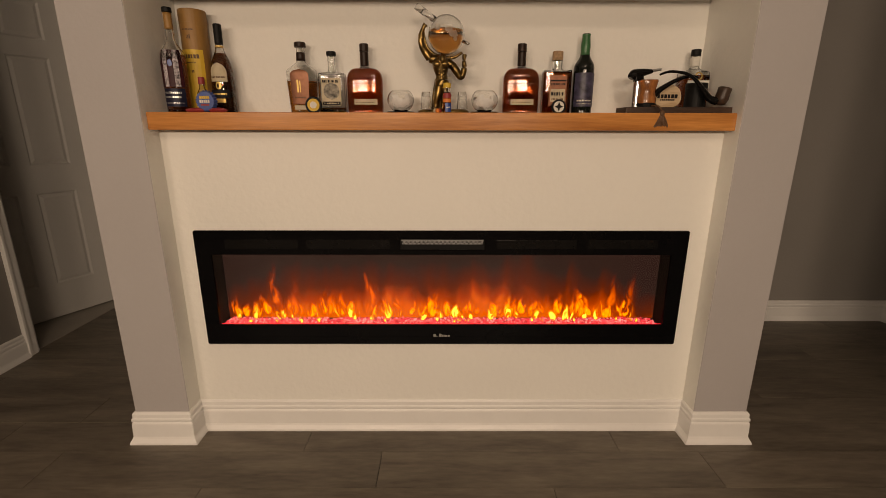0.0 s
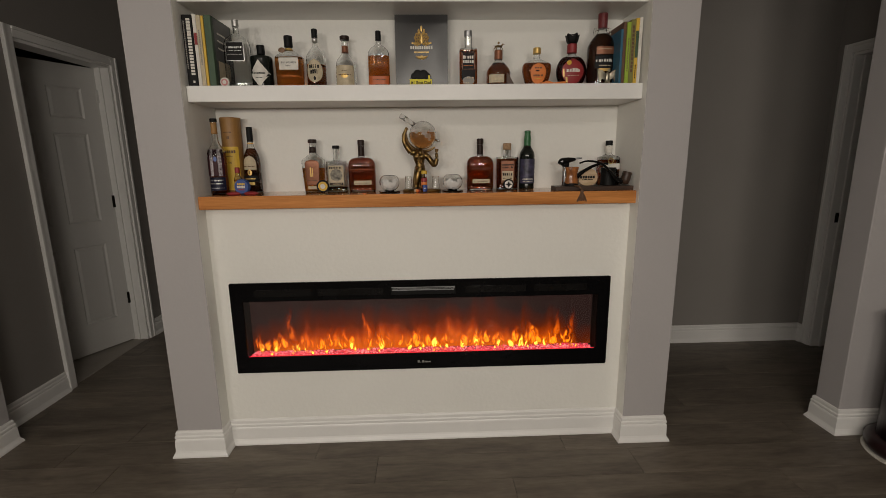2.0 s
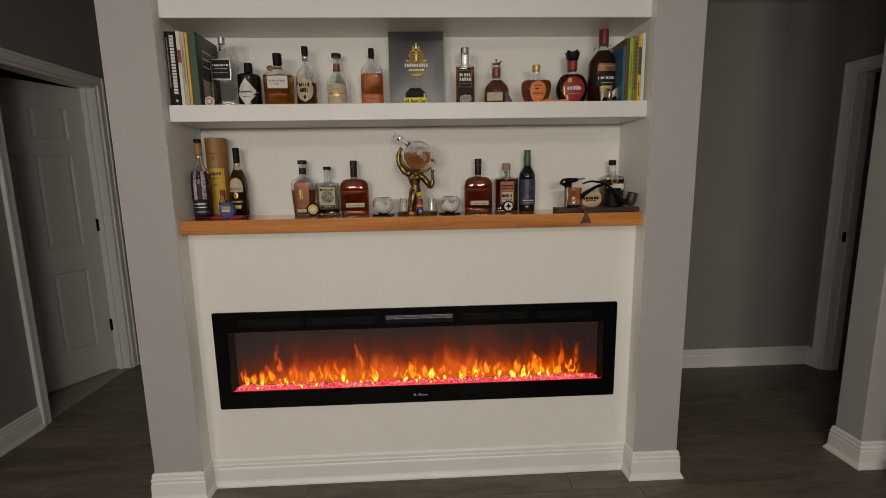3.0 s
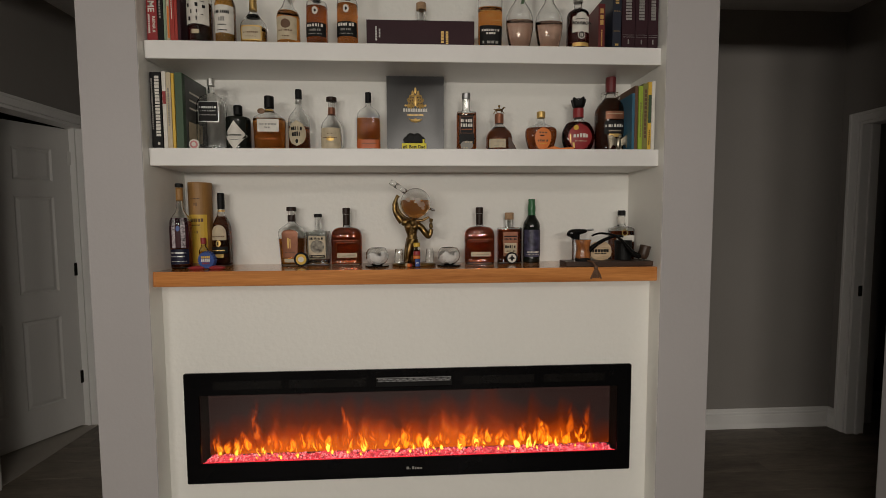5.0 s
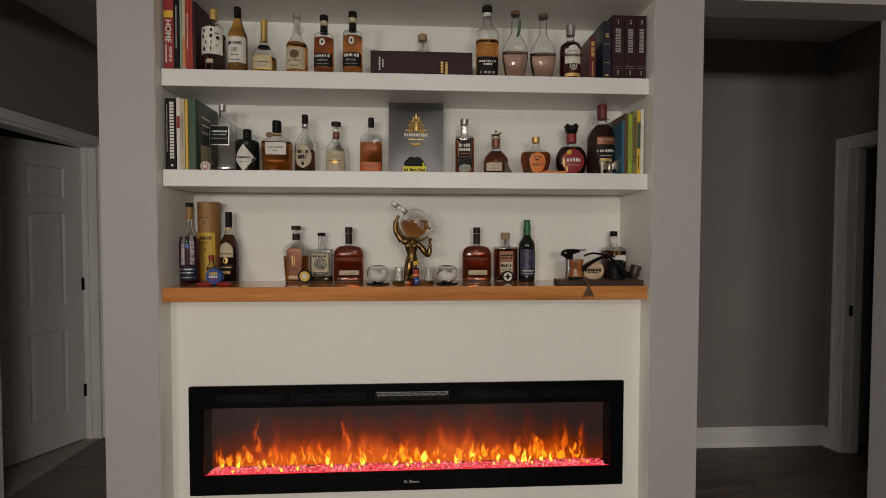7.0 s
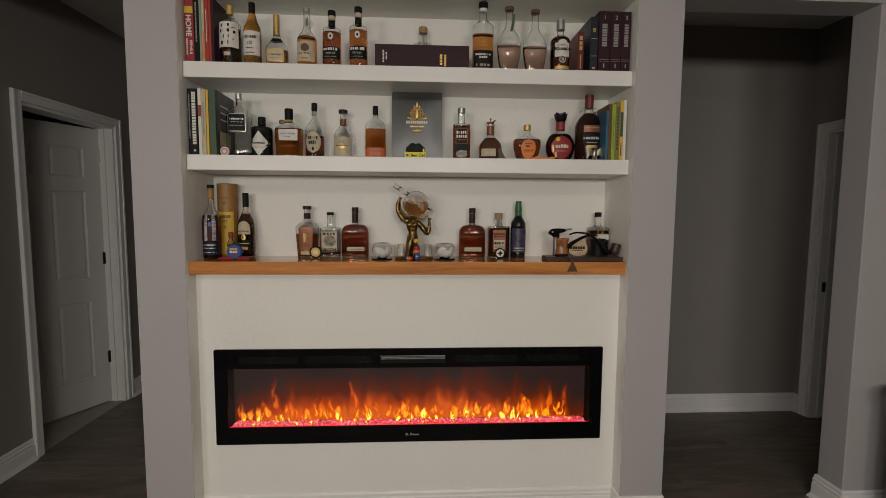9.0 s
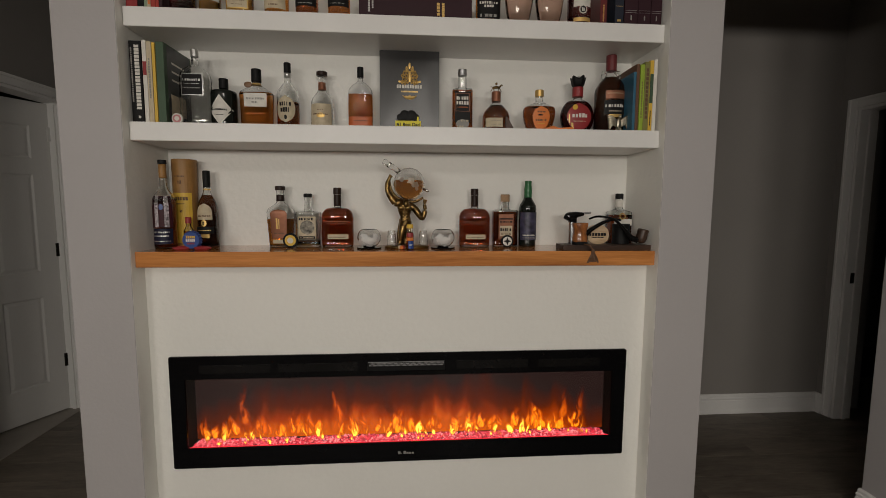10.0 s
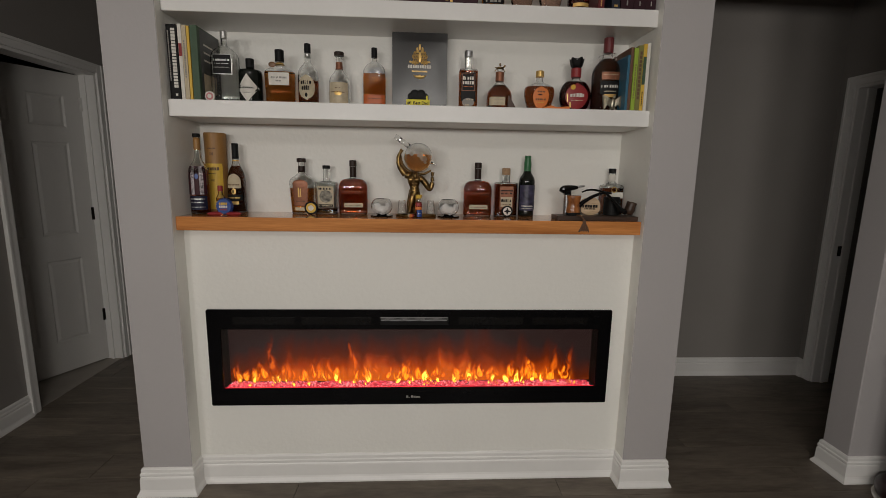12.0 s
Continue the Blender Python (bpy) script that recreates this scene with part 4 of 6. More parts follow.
def globe_glass(x, y):
    ct = thing("coaster", "round black coaster under a glass", "coaster", x, y, Z, 0, "coasters")
    part("disc", loft([(0, 0.048, 0.048, 2), (0.004, 0.050, 0.050, 2), (0.006, 0.049, 0.049, 2)], 32), BLACK_GLOSS, ct)
    g = thing("globe_tumbler", "round etched globe whisky glass on a black coaster", "glass", x, y, Z + 0.0062, 0, "globe glasses")
    sec = []
    for i in range(13):
        f = i / 12
        a = -1.15 + f * (0.85 + 1.15)
        sec.append((0.037 + 0.043 * math.sin(a), 0.047 * math.cos(a), 0.047 * math.cos(a), 2))
    z0 = sec[0][0]
    sec = [(z - z0, a, b, n) for z, a, b, n in sec]
    bm = loft(sec, 32)
    loft([(z + 0.004 if i == 0 else z, a - 0.0022, b - 0.0022, n) for i, (z, a, b, n) in enumerate(sec)], 32, bm, True, True)
    part("bowl", bm, GLASS, g, smooth=True)
    bm = bmesh.new()
    for a0, zc, wide, tall in ((-1.95, 0.034, 0.62, 0.020), (-1.35, 0.022, 0.55, 0.017), (-0.80, 0.038, 0.45, 0.018), (-2.5, 0.018, 0.4, 0.013), (0.9, 0.034, 0.8, 0.020), (2.1, 0.030, 0.7, 0.022)):
        steps = 28                                # a ragged land shape, as a fan on the bowl
        rings = []
        for q in (0.02, 0.5, 1.0):
            row = []
            for j in range(steps):
                t = 2 * math.pi * j / steps
                k = q * (1 + 0.45 * noise.noise((math.cos(t) * 2 + a0 * 7, math.sin(t) * 2, x * 40)))
                zz = min(max(zc + tall * k * math.sin(t), 0.003), 0.064)
                f = (zz + z0 - 0.037) / 0.043
                r = 0.0476 * math.sqrt(max(0.05, 1 - f * f))
                an = a0 + wide * k * math.cos(t)
                row.append(bm.verts.new((r * math.cos(an), r * math.sin(an), zz)))
            rings.append(row)
        for lo, hi in zip(rings, rings[1:]):
            for j in range(steps):
                bm.faces.new((lo[j], lo[(j + 1) % steps], hi[(j + 1) % steps], hi[j]))
    part("etched_map", bm, mat("etched_glass", (0.86, 0.86, 0.84), 0.6, glass=0.35, vary=0.1, scale=60), g, "frosted etched land shapes")
    return g


globe_glass(-0.146, 1.748)
globe_glass(0.152, 1.748)

# the gilt figure that holds up the globe decanter
bm = loft([(0, 0.088, 0.045, 2), (0.004, 0.092, 0.048, 2), (0.010, 0.090, 0.046, 2), (0.014, 0.080, 0.040, 2)], 36)


def limb(points, radii, seg=12, steps=6):
    pts = curve_points(points, steps)
    tube(pts, list(np.interp(np.linspace(0, 1, len(pts)), np.linspace(0, 1, len(radii)), radii)), seg, bm)


# legs and the drape that hangs behind them
limb([(-0.030, -0.004, 0.012), (-0.027, 0.002, 0.030), (-0.020, -0.004, 0.062), (-0.014, 0.002, 0.108)], [0.009, 0.011, 0.013, 0.017])
limb([(0.010, 0.0, 0.012), (0.012, 0.004, 0.034), (0.010, -0.006, 0.066), (0.002, 0.002, 0.108)], [0.009, 0.011, 0.013, 0.017])
ball(-0.032, -0.014, 0.017, 0.009, bm, (0.8, 1.6, 0.6), 12)
ball(0.010, -0.012, 0.017, 0.009, bm, (0.8, 1.6, 0.6), 12)
for k in range(7):
    q = k / 6
    limb([(-0.036 + 0.050 * q, 0.020, 0.012), (-0.034 + 0.046 * q, 0.022 - 0.006 * (k % 2), 0.06), (-0.026 + 0.036 * q, 0.014, 0.118)], [0.008, 0.007, 0.005], 8, 4)
# loincloth, waist, chest and shoulders
limb([(-0.007, 0, 0.092), (-0.006, 0, 0.112), (-0.007, 0, 0.130), (-0.009, 0.002, 0.152), (-0.010, 0.004, 0.172), (-0.010, 0.006, 0.186)], [0.023, 0.0235, 0.020, 0.027, 0.031, 0.020], 18)
for sx in (-1, 1):
    ball(-0.009 + sx * 0.013, -0.022, 0.164, 0.013, bm, (1.1, 0.6, 0.8), 14)
    for k in range(3):
        ball(-0.007 + sx * 0.007, -0.0205, 0.146 - 0.012 * k, 0.0065, bm, (1.0, 0.5, 0.8), 10)
limb([(-0.050, 0.002, 0.184), (-0.030, 0.006, 0.182), (-0.008, 0.008, 0.178), (0.016, 0.006, 0.170), (0.034, 0.002, 0.160)], [0.013, 0.017, 0.017, 0.016, 0.013])
# bowed head
ball(-0.003, -0.022, 0.180, 0.0135, bm, (0.88, 0.95, 1.2), 16)
ball(-0.003, -0.014, 0.187, 0.0130, bm, (1.0, 1.0, 0.9), 14)
# raised arm, bent arm, and the mantle that runs under the globe
limb([(-0.048, 0, 0.184), (-0.062, -0.002, 0.204), (-0.076, 0, 0.226), (-0.078, 0, 0.256), (-0.070, 0, 0.282), (-0.062, 0, 0.294)], [0.014, 0.0135, 0.010, 0.0105, 0.0065, 0.009])
limb([(0.032, 0, 0.162), (0.046, -0.004, 0.142), (0.062, -0.002, 0.124), (0.072, 0, 0.148), (0.072, 0, 0.182), (0.074, 0, 0.198)], [0.014, 0.0135, 0.011, 0.0105, 0.0065, 0.009])
limb([(-0.070, 0.010, 0.270), (-0.062, 0.014, 0.232), (-0.040, 0.016, 0.205), (-0.006, 0.018, 0.192), (0.034, 0.016, 0.190), (0.066, 0.010, 0.206)], [0.0045, 0.0055, 0.0065, 0.0065, 0.0055, 0.004], 8)
statue = part("gilt_figure", bm, GOLD, None, smooth=True)
statue.matrix_world = pose(0.006, 1.76, Z)
tagged(statue, "antique gold statuette of a standing giant on an oval base", "statue")
gd = thing("globe_decanter", "glass globe decanter half full of amber whisky on a statuette", "decanter", 0.015, 1.760, Z + 0.261)
bm = ball(0, 0, 0, 0.064, None, (1, 1, 1), 32)
bmesh.ops.create_uvsphere(bm, u_segments=32, v_segments=18, radius=0.0615)
bmesh.ops.reverse_faces(bm, faces=[f for f in bm.faces if f.calc_center_median().length < 0.0625])
part("globe", bm, GLASS, gd, smooth=True)
sec = [(0.061 * math.sin(a), 0.061 * math.cos(a), 0.061 * math.cos(a), 2) for a in np.linspace(-1.45, 0.20, 12)]
part("drink", loft(sec, 32), liquid("amber_whisky", (0.88, 0.40, 0.11)), gd, "amber whisky inside", smooth=True)
part("neck", tube([(-0.040, 0, 0.047), (-0.060, 0, 0.062), (-0.082, 0, 0.076)], [0.011, 0.0105, 0.012], 16), GLASS, gd, "glass neck", smooth=True)
part("stopper", tube([(-0.078, 0, 0.074), (-0.094, 0, 0.084), (-0.103, 0, 0.090)], [0.010, 0.0125, 0.010], 16), GLASS, gd, "glass stopper", smooth=True)
part("tap", tube([(0.055, 0, -0.020), (0.070, -0.004, -0.026), (0.078, -0.012, -0.030)], [0.005, 0.006, 0.004], 10), CHROME, gd, "small metal tap", smooth=True)
rg = random.Random(5)
bm = bmesh.new()
for x0, z0, r0 in ((-0.028, 0.014, 0.009), (0.008, 0.008, 0.012), (0.024, -0.006, 0.013), (0.030, -0.022, 0.007)):
    vs = []
    for j in range(18):
        a = j * math.pi / 9
        q = r0 * (1 + 0.45 * noise.noise((math.cos(a) * 1.7 + x0 * 90, math.sin(a) * 1.7, z0 * 90)))
        px, pz = x0 + q * math.cos(a), z0 + q * math.sin(a)
        vs.append(bm.verts.new((px, -math.sqrt(max(1e-4, 0.0646 ** 2 - px * px - pz * pz)), pz)))
    bm.faces.new(vs)
part("etched_map", bm, mat("faint_etching", (0.9, 0.86, 0.8), 0.35, glass=0.85), gd, "frosted etched land shapes")


def shot_glass(x):
    """Standing on its rim: thick base up."""
    g = thing("shot_glass", "small clear shot glass standing upside down", "glass", x, 1.742, Z + 0.0145, 0, "shot glasses")
    bm = loft([(0, 0.0195, 0.0195, 2), (0.056, 0.0150, 0.0150, 2), (0.058, 0.0140, 0.0140, 2)], 24)
    loft([(0.001, 0.0182, 0.0182, 2), (0.044, 0.0140, 0.0140, 2)], 24, bm, True, True)
    part("cup", bm, GLASS, g, smooth=False)


shot_glass(-0.056)
shot_glass(0.072)
bottle("miniature bottle with a yellow cap and a striped label", 0.018, 1.712, Z, 0.030, 0.10, [(0, 0.95), (0.03, 1), (0.6, 1), (0.74, 0.75), (1, 0.72)], None, 0.7, DEEP, (YELLOW, 0.84, 1.0, 0.86), labels=[(RED, -0.8, 0.8, 0.50, 0.66, False), (BLUE, -0.4, 0.85, 0.04, 0.34, False), (ORANGE, -0.8, 0.8, 0.36, 0.48, False)], words=[(WHITE, -0.1, 0.6, 0.16, 0.22, 5)], name="miniature_bottle", seed=8)
for i, (x, m) in enumerate(((-0.022, CREAM), (-0.008, RED), (-0.015, ORANGE))):
    nt = thing("trinket", "small glazed trinket on the statuette's base", "trinket", x, 1.712 - 0.006 * i, Z + 0.0005)
    part("bead", ball(0, 0, 0.008, 0.008, None, (1, 1, 1), 12), m, nt, smooth=True)

bottle("square bottle of dark bourbon with a brown and cream label", 0.428, 1.853, Z, 0.104, 0.223, [(0, 0.97), (0.02, 1), (0.66, 1), (0.70, 0.96), (0.71, 0.42), (0.74, 0.33), (0.84, 0.33), (1, 0.33)], None, 0.67, DEEP, (CORK, 0.86, 1.0, 0.36), depth=0.6, n=7,
       labels=[(COPPER, -0.6, 0.6, 0.14, 0.62, False), (CREAM, -0.5, 0.5, 0.20, 0.40, False), (INK, -0.55, 0.55, 0.52, 0.545, False)], words=[(INK, -0.5, 0.5, 0.46, 0.50, 9), (INK, -0.45, 0.45, 0.30, 0.36, 5), (BROWN_INK, -0.4, 0.4, 0.23, 0.26, 8)], seed=9)
badge("round white badge with a black four-pointed star", 0.427, 1.79, Z, 0.026, BLACK_MATT, WHITE, INK, 4)
bottle("dark beer bottle with green wax neck and dusky picture label", 0.528, 1.852, Z, 0.074, 0.282, [(0, 0.93), (0.02, 1), (0.56, 1), (0.63, 0.92), (0.72, 0.52), (0.78, 0.42), (0.85, 0.45), (0.96, 0.36), (0.98, 0.40), (1, 0.38)], DARK_GLASS, cap=(mat("green_wax", (0.03, 0.13, 0.05), 0.35), 0.97, 1.0, 0.39),
       labels=[(mat("dusky_print", (0.045, 0.042, 0.075), 0.4, vary=0.9, scale=30), -0.92, 0.92, 0.10, 0.52, False)], words=[(WHITE, -0.7, 0.75, 0.165, 0.185, 10), (WHITE, -0.7, 0.7, 0.13, 0.138, 14)], neck=(MATS["green_wax"], 0.745, 0.975), seed=10)

# pipe stand at the east end
ps = thing("pipe_board", "dark walnut board with pipes and a lighter on it", "stand", 0.812, 1.70, Z)
part("board", box(-0.187, 0.174, -0.04, 0.055, 0, 0.020, 0.002), DARK_WOOD, ps)
bk = Z + 0.0202
bottle("square bourbon bottle with a white label behind the pipe board", 0.935, 1.848, Z, 0.098, 0.230, [(0, 0.97), (0.02, 1), (0.62, 1), (0.66, 0.9), (0.70, 0.4), (0.74, 0.3), (1, 0.3)], None, 0.60, DEEP, (BLACK_MATT, 0.9, 1.0, 0.33), depth=0.8, n=5,
       labels=[(WHITE, -0.75, 0.9, 0.40, 0.52, False), (CREAM, -0.7, -0.2, 0.2, 0.36, False)], words=[(INK, -0.6, -0.3, 0.24, 0.27, 3)], neck=(WHITE, 0.74, 0.88), seed=12)
tl = thing("torch_lighter", "black and silver torch lighter", "lighter", 0.690, 1.742, bk)
part("tank", loft([(0, 0.015, 0.015, 2), (0.002, 0.016, 0.016, 2), (0.088, 0.016, 0.016, 2)], 20), CHROME, tl, "polished metal tank")
bm = tube(curve_points([(-0.028, 0, 0.098), (-0.018, 0, 0.112), (0.01, 0, 0.118), (0.045, 0, 0.122)]), list(np.interp(np.linspace(0, 1, 19), [0, 0.3, 0.7, 1], [0.012, 0.017, 0.013, 0.006])), 12)
box(-0.016, 0.014, -0.012, 0.012, 0.086, 0.108, 0.004, bm)
part("head", bm, BLACK_GLOSS, tl)
part("nozzle", tube([(0.04, 0, 0.124), (0.075, 0, 0.128)], [0.005, 0.0045], 10), STEEL, tl)
cup = thing("briar_cup", "carved amber-brown wooden tobacco cup with a dark foot", "cup", 0.702, 1.69, bk)
part("cup", loft([(0, 0.028, 0.026, 2.4), (0.012, 0.030, 0.028, 2.4), (0.032, 0.029, 0.026, 2.4), (0.048, 0.024, 0.022, 2.6), (0.062, 0.026, 0.024, 3), (0.084, 0.030, 0.027, 3.4), (0.088, 0.029, 0.026, 3.4), (0.086, 0.024, 0.021, 3.4)], 20), BRIAR, cup, smooth=True)
part("foot", loft([(0.0, 0.031, 0.030, 2), (0.010, 0.032, 0.031, 2), (0.014, 0.0305, 0.029, 2)], 20), BLACK_MATT, cup)
pd = thing("wooden_disc", "pale round wooden disc with dark printing leaning on the board", "plaque", 0.793, 1.735, bk)
bm = loft([(-0.005, 0.048, 0.040, 2.3), (0.005, 0.048, 0.040, 2.3)], 28)
bm.transform(Matrix.Translation((0, 0, 0.038)) @ pose(0, 0, 0, 80, 0, 0))
part("disc", bm, PALE_WOOD, pd)
bm = bmesh.new()
bars(bm, -0.036, 0.036, 0.032, 0.045, -0.0065, 6, rng)
bars(bm, -0.026, 0.026, 0.024, 0.029, -0.0075, 8, rng)
part("print", bm, INK, pd)
cn = thing("tobacco_tin", "small matt black cylindrical tin", "tin", 0.893, 1.735, bk)
part("tin", loft([(0, 0.033, 0.033, 2), (0.002, 0.034, 0.034, 2), (0.064, 0.034, 0.034, 2), (0.065, 0.0355, 0.0355, 2), (0.080, 0.0355, 0.0355, 2), (0.082, 0.034, 0.034, 2)], 28), BLACK_MATT, cn)


def pipe(label, x, y, z, stem, radii, bowl_at, tilt, scale):
    root = thing("tobacco_pipe", label, "pipe", x, y, z)
    pts = curve_points(stem)
    part("stem", tube(pts, list(np.interp(np.linspace(0, 1, len(pts)), np.linspace(0, 1, len(radii)), radii)), 10), BLACK_GLOSS, root, smooth=True)
    bm = loft([(-0.024, 0.008, 0.008, 2), (-0.020, 0.017, 0.017, 2), (-0.004, 0.021, 0.021, 2), (0.014, 0.0195, 0.0195, 2), (0.026, 0.021, 0.021, 2), (0.030, 0.019, 0.019, 2), (0.026, 0.013, 0.013, 2), (0.0, 0.010, 0.010, 2)], 20)
    bm.transform(Matrix.Translation(bowl_at) @ pose(0, 0, 0, 0, tilt, 0) @ Matrix.Scale(scale, 4))
    part("bowl", bm, DARK_WOOD, root, "dark carved bowl", smooth=True)
    return root


pipe("long churchwarden pipe with a black curved stem and dark bowl", 0.81, 1.675, bk,
     [(-0.078, 0, 0.104), (-0.04, 0, 0.114), (0.02, 0, 0.104), (0.06, 0, 0.072), (0.098, 0, 0.030), (0.125, 0, 0.020)], [0.0035, 0.0045, 0.005, 0.007, 0.011, 0.014], (0.142, 0, 0.032), 14, 1.05)
pipe("shorter black-stemmed pipe leaning on the board", 0.80, 1.70, bk,
     [(-0.07, 0, 0.040), (-0.045, 0, 0.062), (0.0, 0, 0.088), (0.045, 0, 0.102), (0.075, 0, 0.098)], [0.012, 0.009, 0.007, 0.005, 0.004], (-0.078, 0, 0.030), -18, 0.8)
ts = thing("leather_tassel", "brown leather tassel hanging over the mantel edge", "tassel", 0.735, 1.636, Z - 0.048)
part("cord", tube(curve_points([(-0.03, 0.045, 0.071), (-0.015, 0.0, 0.070), (0.0, -0.004, 0.052)]), [0.003] * 13, 8), BROWN_INK, ts)
part("knot", ball(0, -0.004, 0.046, 0.009, None, (1, 0.8, 1.2), 12), BROWN_INK, ts, smooth=True)
rg = random.Random(3)
for i in range(14):
    a = (i / 13 - 0.5)
    part("strand", tube([(a * 0.008, -0.006, 0.042), (a * 0.030, -0.008 + rg.uniform(-0.003, 0.003), 0.02), (a * 0.048, -0.007 + rg.uniform(-0.003, 0.003), rg.uniform(0.0, 0.006))], [0.0022, 0.0025, 0.0018], 6), BROWN_INK, ts)
rng_ring = thing("hang_tag", "gold ring tag on the bottle neck", "tag", 0.925, 1.79, Z + 0.12)
pts = [(0.012 * math.cos(a), 0, 0.012 * math.sin(a) + 0.012) for a in np.linspace(0, 2 * math.pi, 20)]
part("ring", tube(pts, [0.0022] * 20, 8), FOIL, rng_ring, smooth=True)

# ---- middle shelf, from the west end ----
Z = SHELF_Z
GREEN_CLOTH = mat("green_cloth", (0.045, 0.085, 0.045), 0.5, vary=0.15)
PRINTED = mat("printed_cover", (0.03, 0.032, 0.03), 0.3, vary=0.9, scale=14)
book(-0.979, 0.040, 0.284, 1.66, Z, INK, 0.19, "thick black hardback with white spine lettering", [(WHITE, 0.45, 0.85, 0.16, 0.96, 19), (GREY_INK, 0.12, 0.24, 0.25, 0.92, 26), (WHITE, 0.55, 0.75, 0.05, 0.09, 1)])
book(-0.936, 0.014, 0.287, 1.662, Z, WHITE, 0.18, "slim white book with a red spine patch", [(RED, 0.1, 0.95, 0.58, 0.78, 1)])
book(-0.920, 0.017, 0.283, 1.66, Z, CREAM, 0.18, "slim cream paperback standing upright", [(GREY_INK, 0.3, 0.6, 0.3, 0.8, 16)])
book(-0.901, 0.010, 0.280, 1.66, Z, YELLOW, 0.18, "thin yellow-edged book standing upright")
gb = book(-0.888, 0.027, 0.283, 1.66, Z, GREEN_CLOTH, 0.20, "large green-spined book with a dark picture cover")
part("picture", box(0.0272, 0.0278, 0.02, 0.19, 0.005, 0.278), PRINTED, gb, "dark printed picture cover")
part("picture", box(0.0279, 0.0284, 0.04, 0.14, 0.03, 0.11), CREAM, gb, "pale photograph on the cover")
bm = bmesh.new()
for i in range(3):
    box(0.0279, 0.0284, 0.05, 0.17 - i * 0.02, 0.16 + i * 0.03, 0.167 + i * 0.03, 0, bm)
part("print", bm, WHITE, gb)
badge("small round pink token", -0.838, 1.69, Z, 0.020, WHITE, mat("pink_print", (0.5, 0.2, 0.2), 0.5), WHITE, 12)
bottle("clear fluted gin bottle with a black shield label, nearly empty", -0.800, 1.765, Z, 0.108, 0.292, [(0, 0.92), (0.02, 1), (0.60, 1), (0.68, 0.93), (0.75, 0.66), (0.79, 0.32), (0.81, 0.23), (1, 0.22)], None, 0.05, WATER, (SILVER, 0.90, 1.0, 0.25), depth=0.62, n=4,
       labels=[(SILVER, -0.72, 0.72, 0.395, 0.67, False), (INK, -0.67, 0.67, 0.405, 0.66, False)], words=[(SILVER, -0.58, 0.58, 0.575, 0.605, 8), (SILVER, -0.5, 0.5, 0.535, 0.545, 9), (GREY_INK, -0.6, 0.6, 0.48, 0.495, 12)], seed=21, flutes=26)
bottle("short black apothecary bottle with a pale diamond label", -0.706, 1.788, Z, 0.097, 0.192, [(0, 0.92), (0.02, 1), (0.66, 1), (0.74, 0.92), (0.78, 0.45), (0.80, 0.32), (1, 0.31)], DARK_GLASS, cap=(BLACK_MATT, 0.80, 1.0, 0.34),
       words=[(INK, -0.62, 0.6, 0.33, 0.37, 8), (INK, -0.3, 0.3, 0.24, 0.255, 5)], seed=22)
dm = bpy.context.scene.objects[-1].parent
b = Body(0.097, 0.192, [(0, 1), (1, 1)], 1, 2)
bm = bmesh.new()
rows = []
for j in range(9):
    f = j / 8
    k = max(0.02, 1 - abs(2 * f - 1))
    rows.append([bm.verts.new((p[0], p[1] - 0.001, p[2])) for p in (b.at(0.9 * k * (2 * i / 8 - 1), 0.04 + 0.60 * f) for i in range(9))])
for lo, hi in zip(rows, rows[1:]):
    for i in range(8):
        bm.faces.new((lo[i], lo[i + 1], hi[i + 1], hi[i]))
part("label", bm, WHITE, dm, "pale diamond label", smooth=True)
bottle("wide-shouldered whiskey bottle with a white label and black cap", -0.583, 1.795, Z, 0.125, 0.233, [(0, 0.90), (0.02, 0.93), (0.35, 0.97), (0.56, 1), (0.62, 0.94), (0.68, 0.62), (0.73, 0.34), (0.76, 0.26), (1, 0.25)], None, 0.60, BOURBON, (BLACK_MATT, 0.79, 1.0, 0.29), depth=0.55, n=4,
       labels=[(WHITE, -0.62, 0.74, 0.36, 0.58, False)], words=[(GREY_INK, -0.45, 0.6, 0.475, 0.51, 12), (GREY_INK, -0.15, 0.25, 0.42, 0.45, 4), (ORANGE, -0.5, 0.6, 0.24, 0.255, 16)], neck=(FOIL, 0.735, 0.765), seed=23)
md = scene.objects[-1].parent
bm = ball(-0.024, -0.026, 0.168, 0.015, None, (1.05, 0.18, 0.75), 16)
part("neck_medal", bm, mat("brown_medal", (0.16, 0.08, 0.035), 0.4, vary=0.3, scale=60), md, "brown and gold neck medal", smooth=True)
bottle("round whisky bottle with an oval cream label and black cap", -0.470, 1.822, Z, 0.087, 0.268, [(0, 0.93), (0.02, 1), (0.50, 1), (0.58, 0.92), (0.68, 0.48), (0.73, 0.29), (0.98, 0.27), (1, 0.28)], None, 0.42, DEEP, (BLACK_MATT, 0.86, 1.0, 0.30),
       labels=[(CREAM, -0.78, 0.78, 0.11, 0.50, True), (INK, -0.8, 0.8, 0.03, 0.085, False), (INK, -0.12, 0.12, 0.15, 0.22, True)], words=[(INK, -0.5, 0.5, 0.35, 0.41, 5), (INK, -0.42, 0.42, 0.26, 0.33, 4), (CREAM, -0.5, 0.5, 0.05, 0.062, 7)], neck=(SILVER, 0.78, 0.85), seed=24)
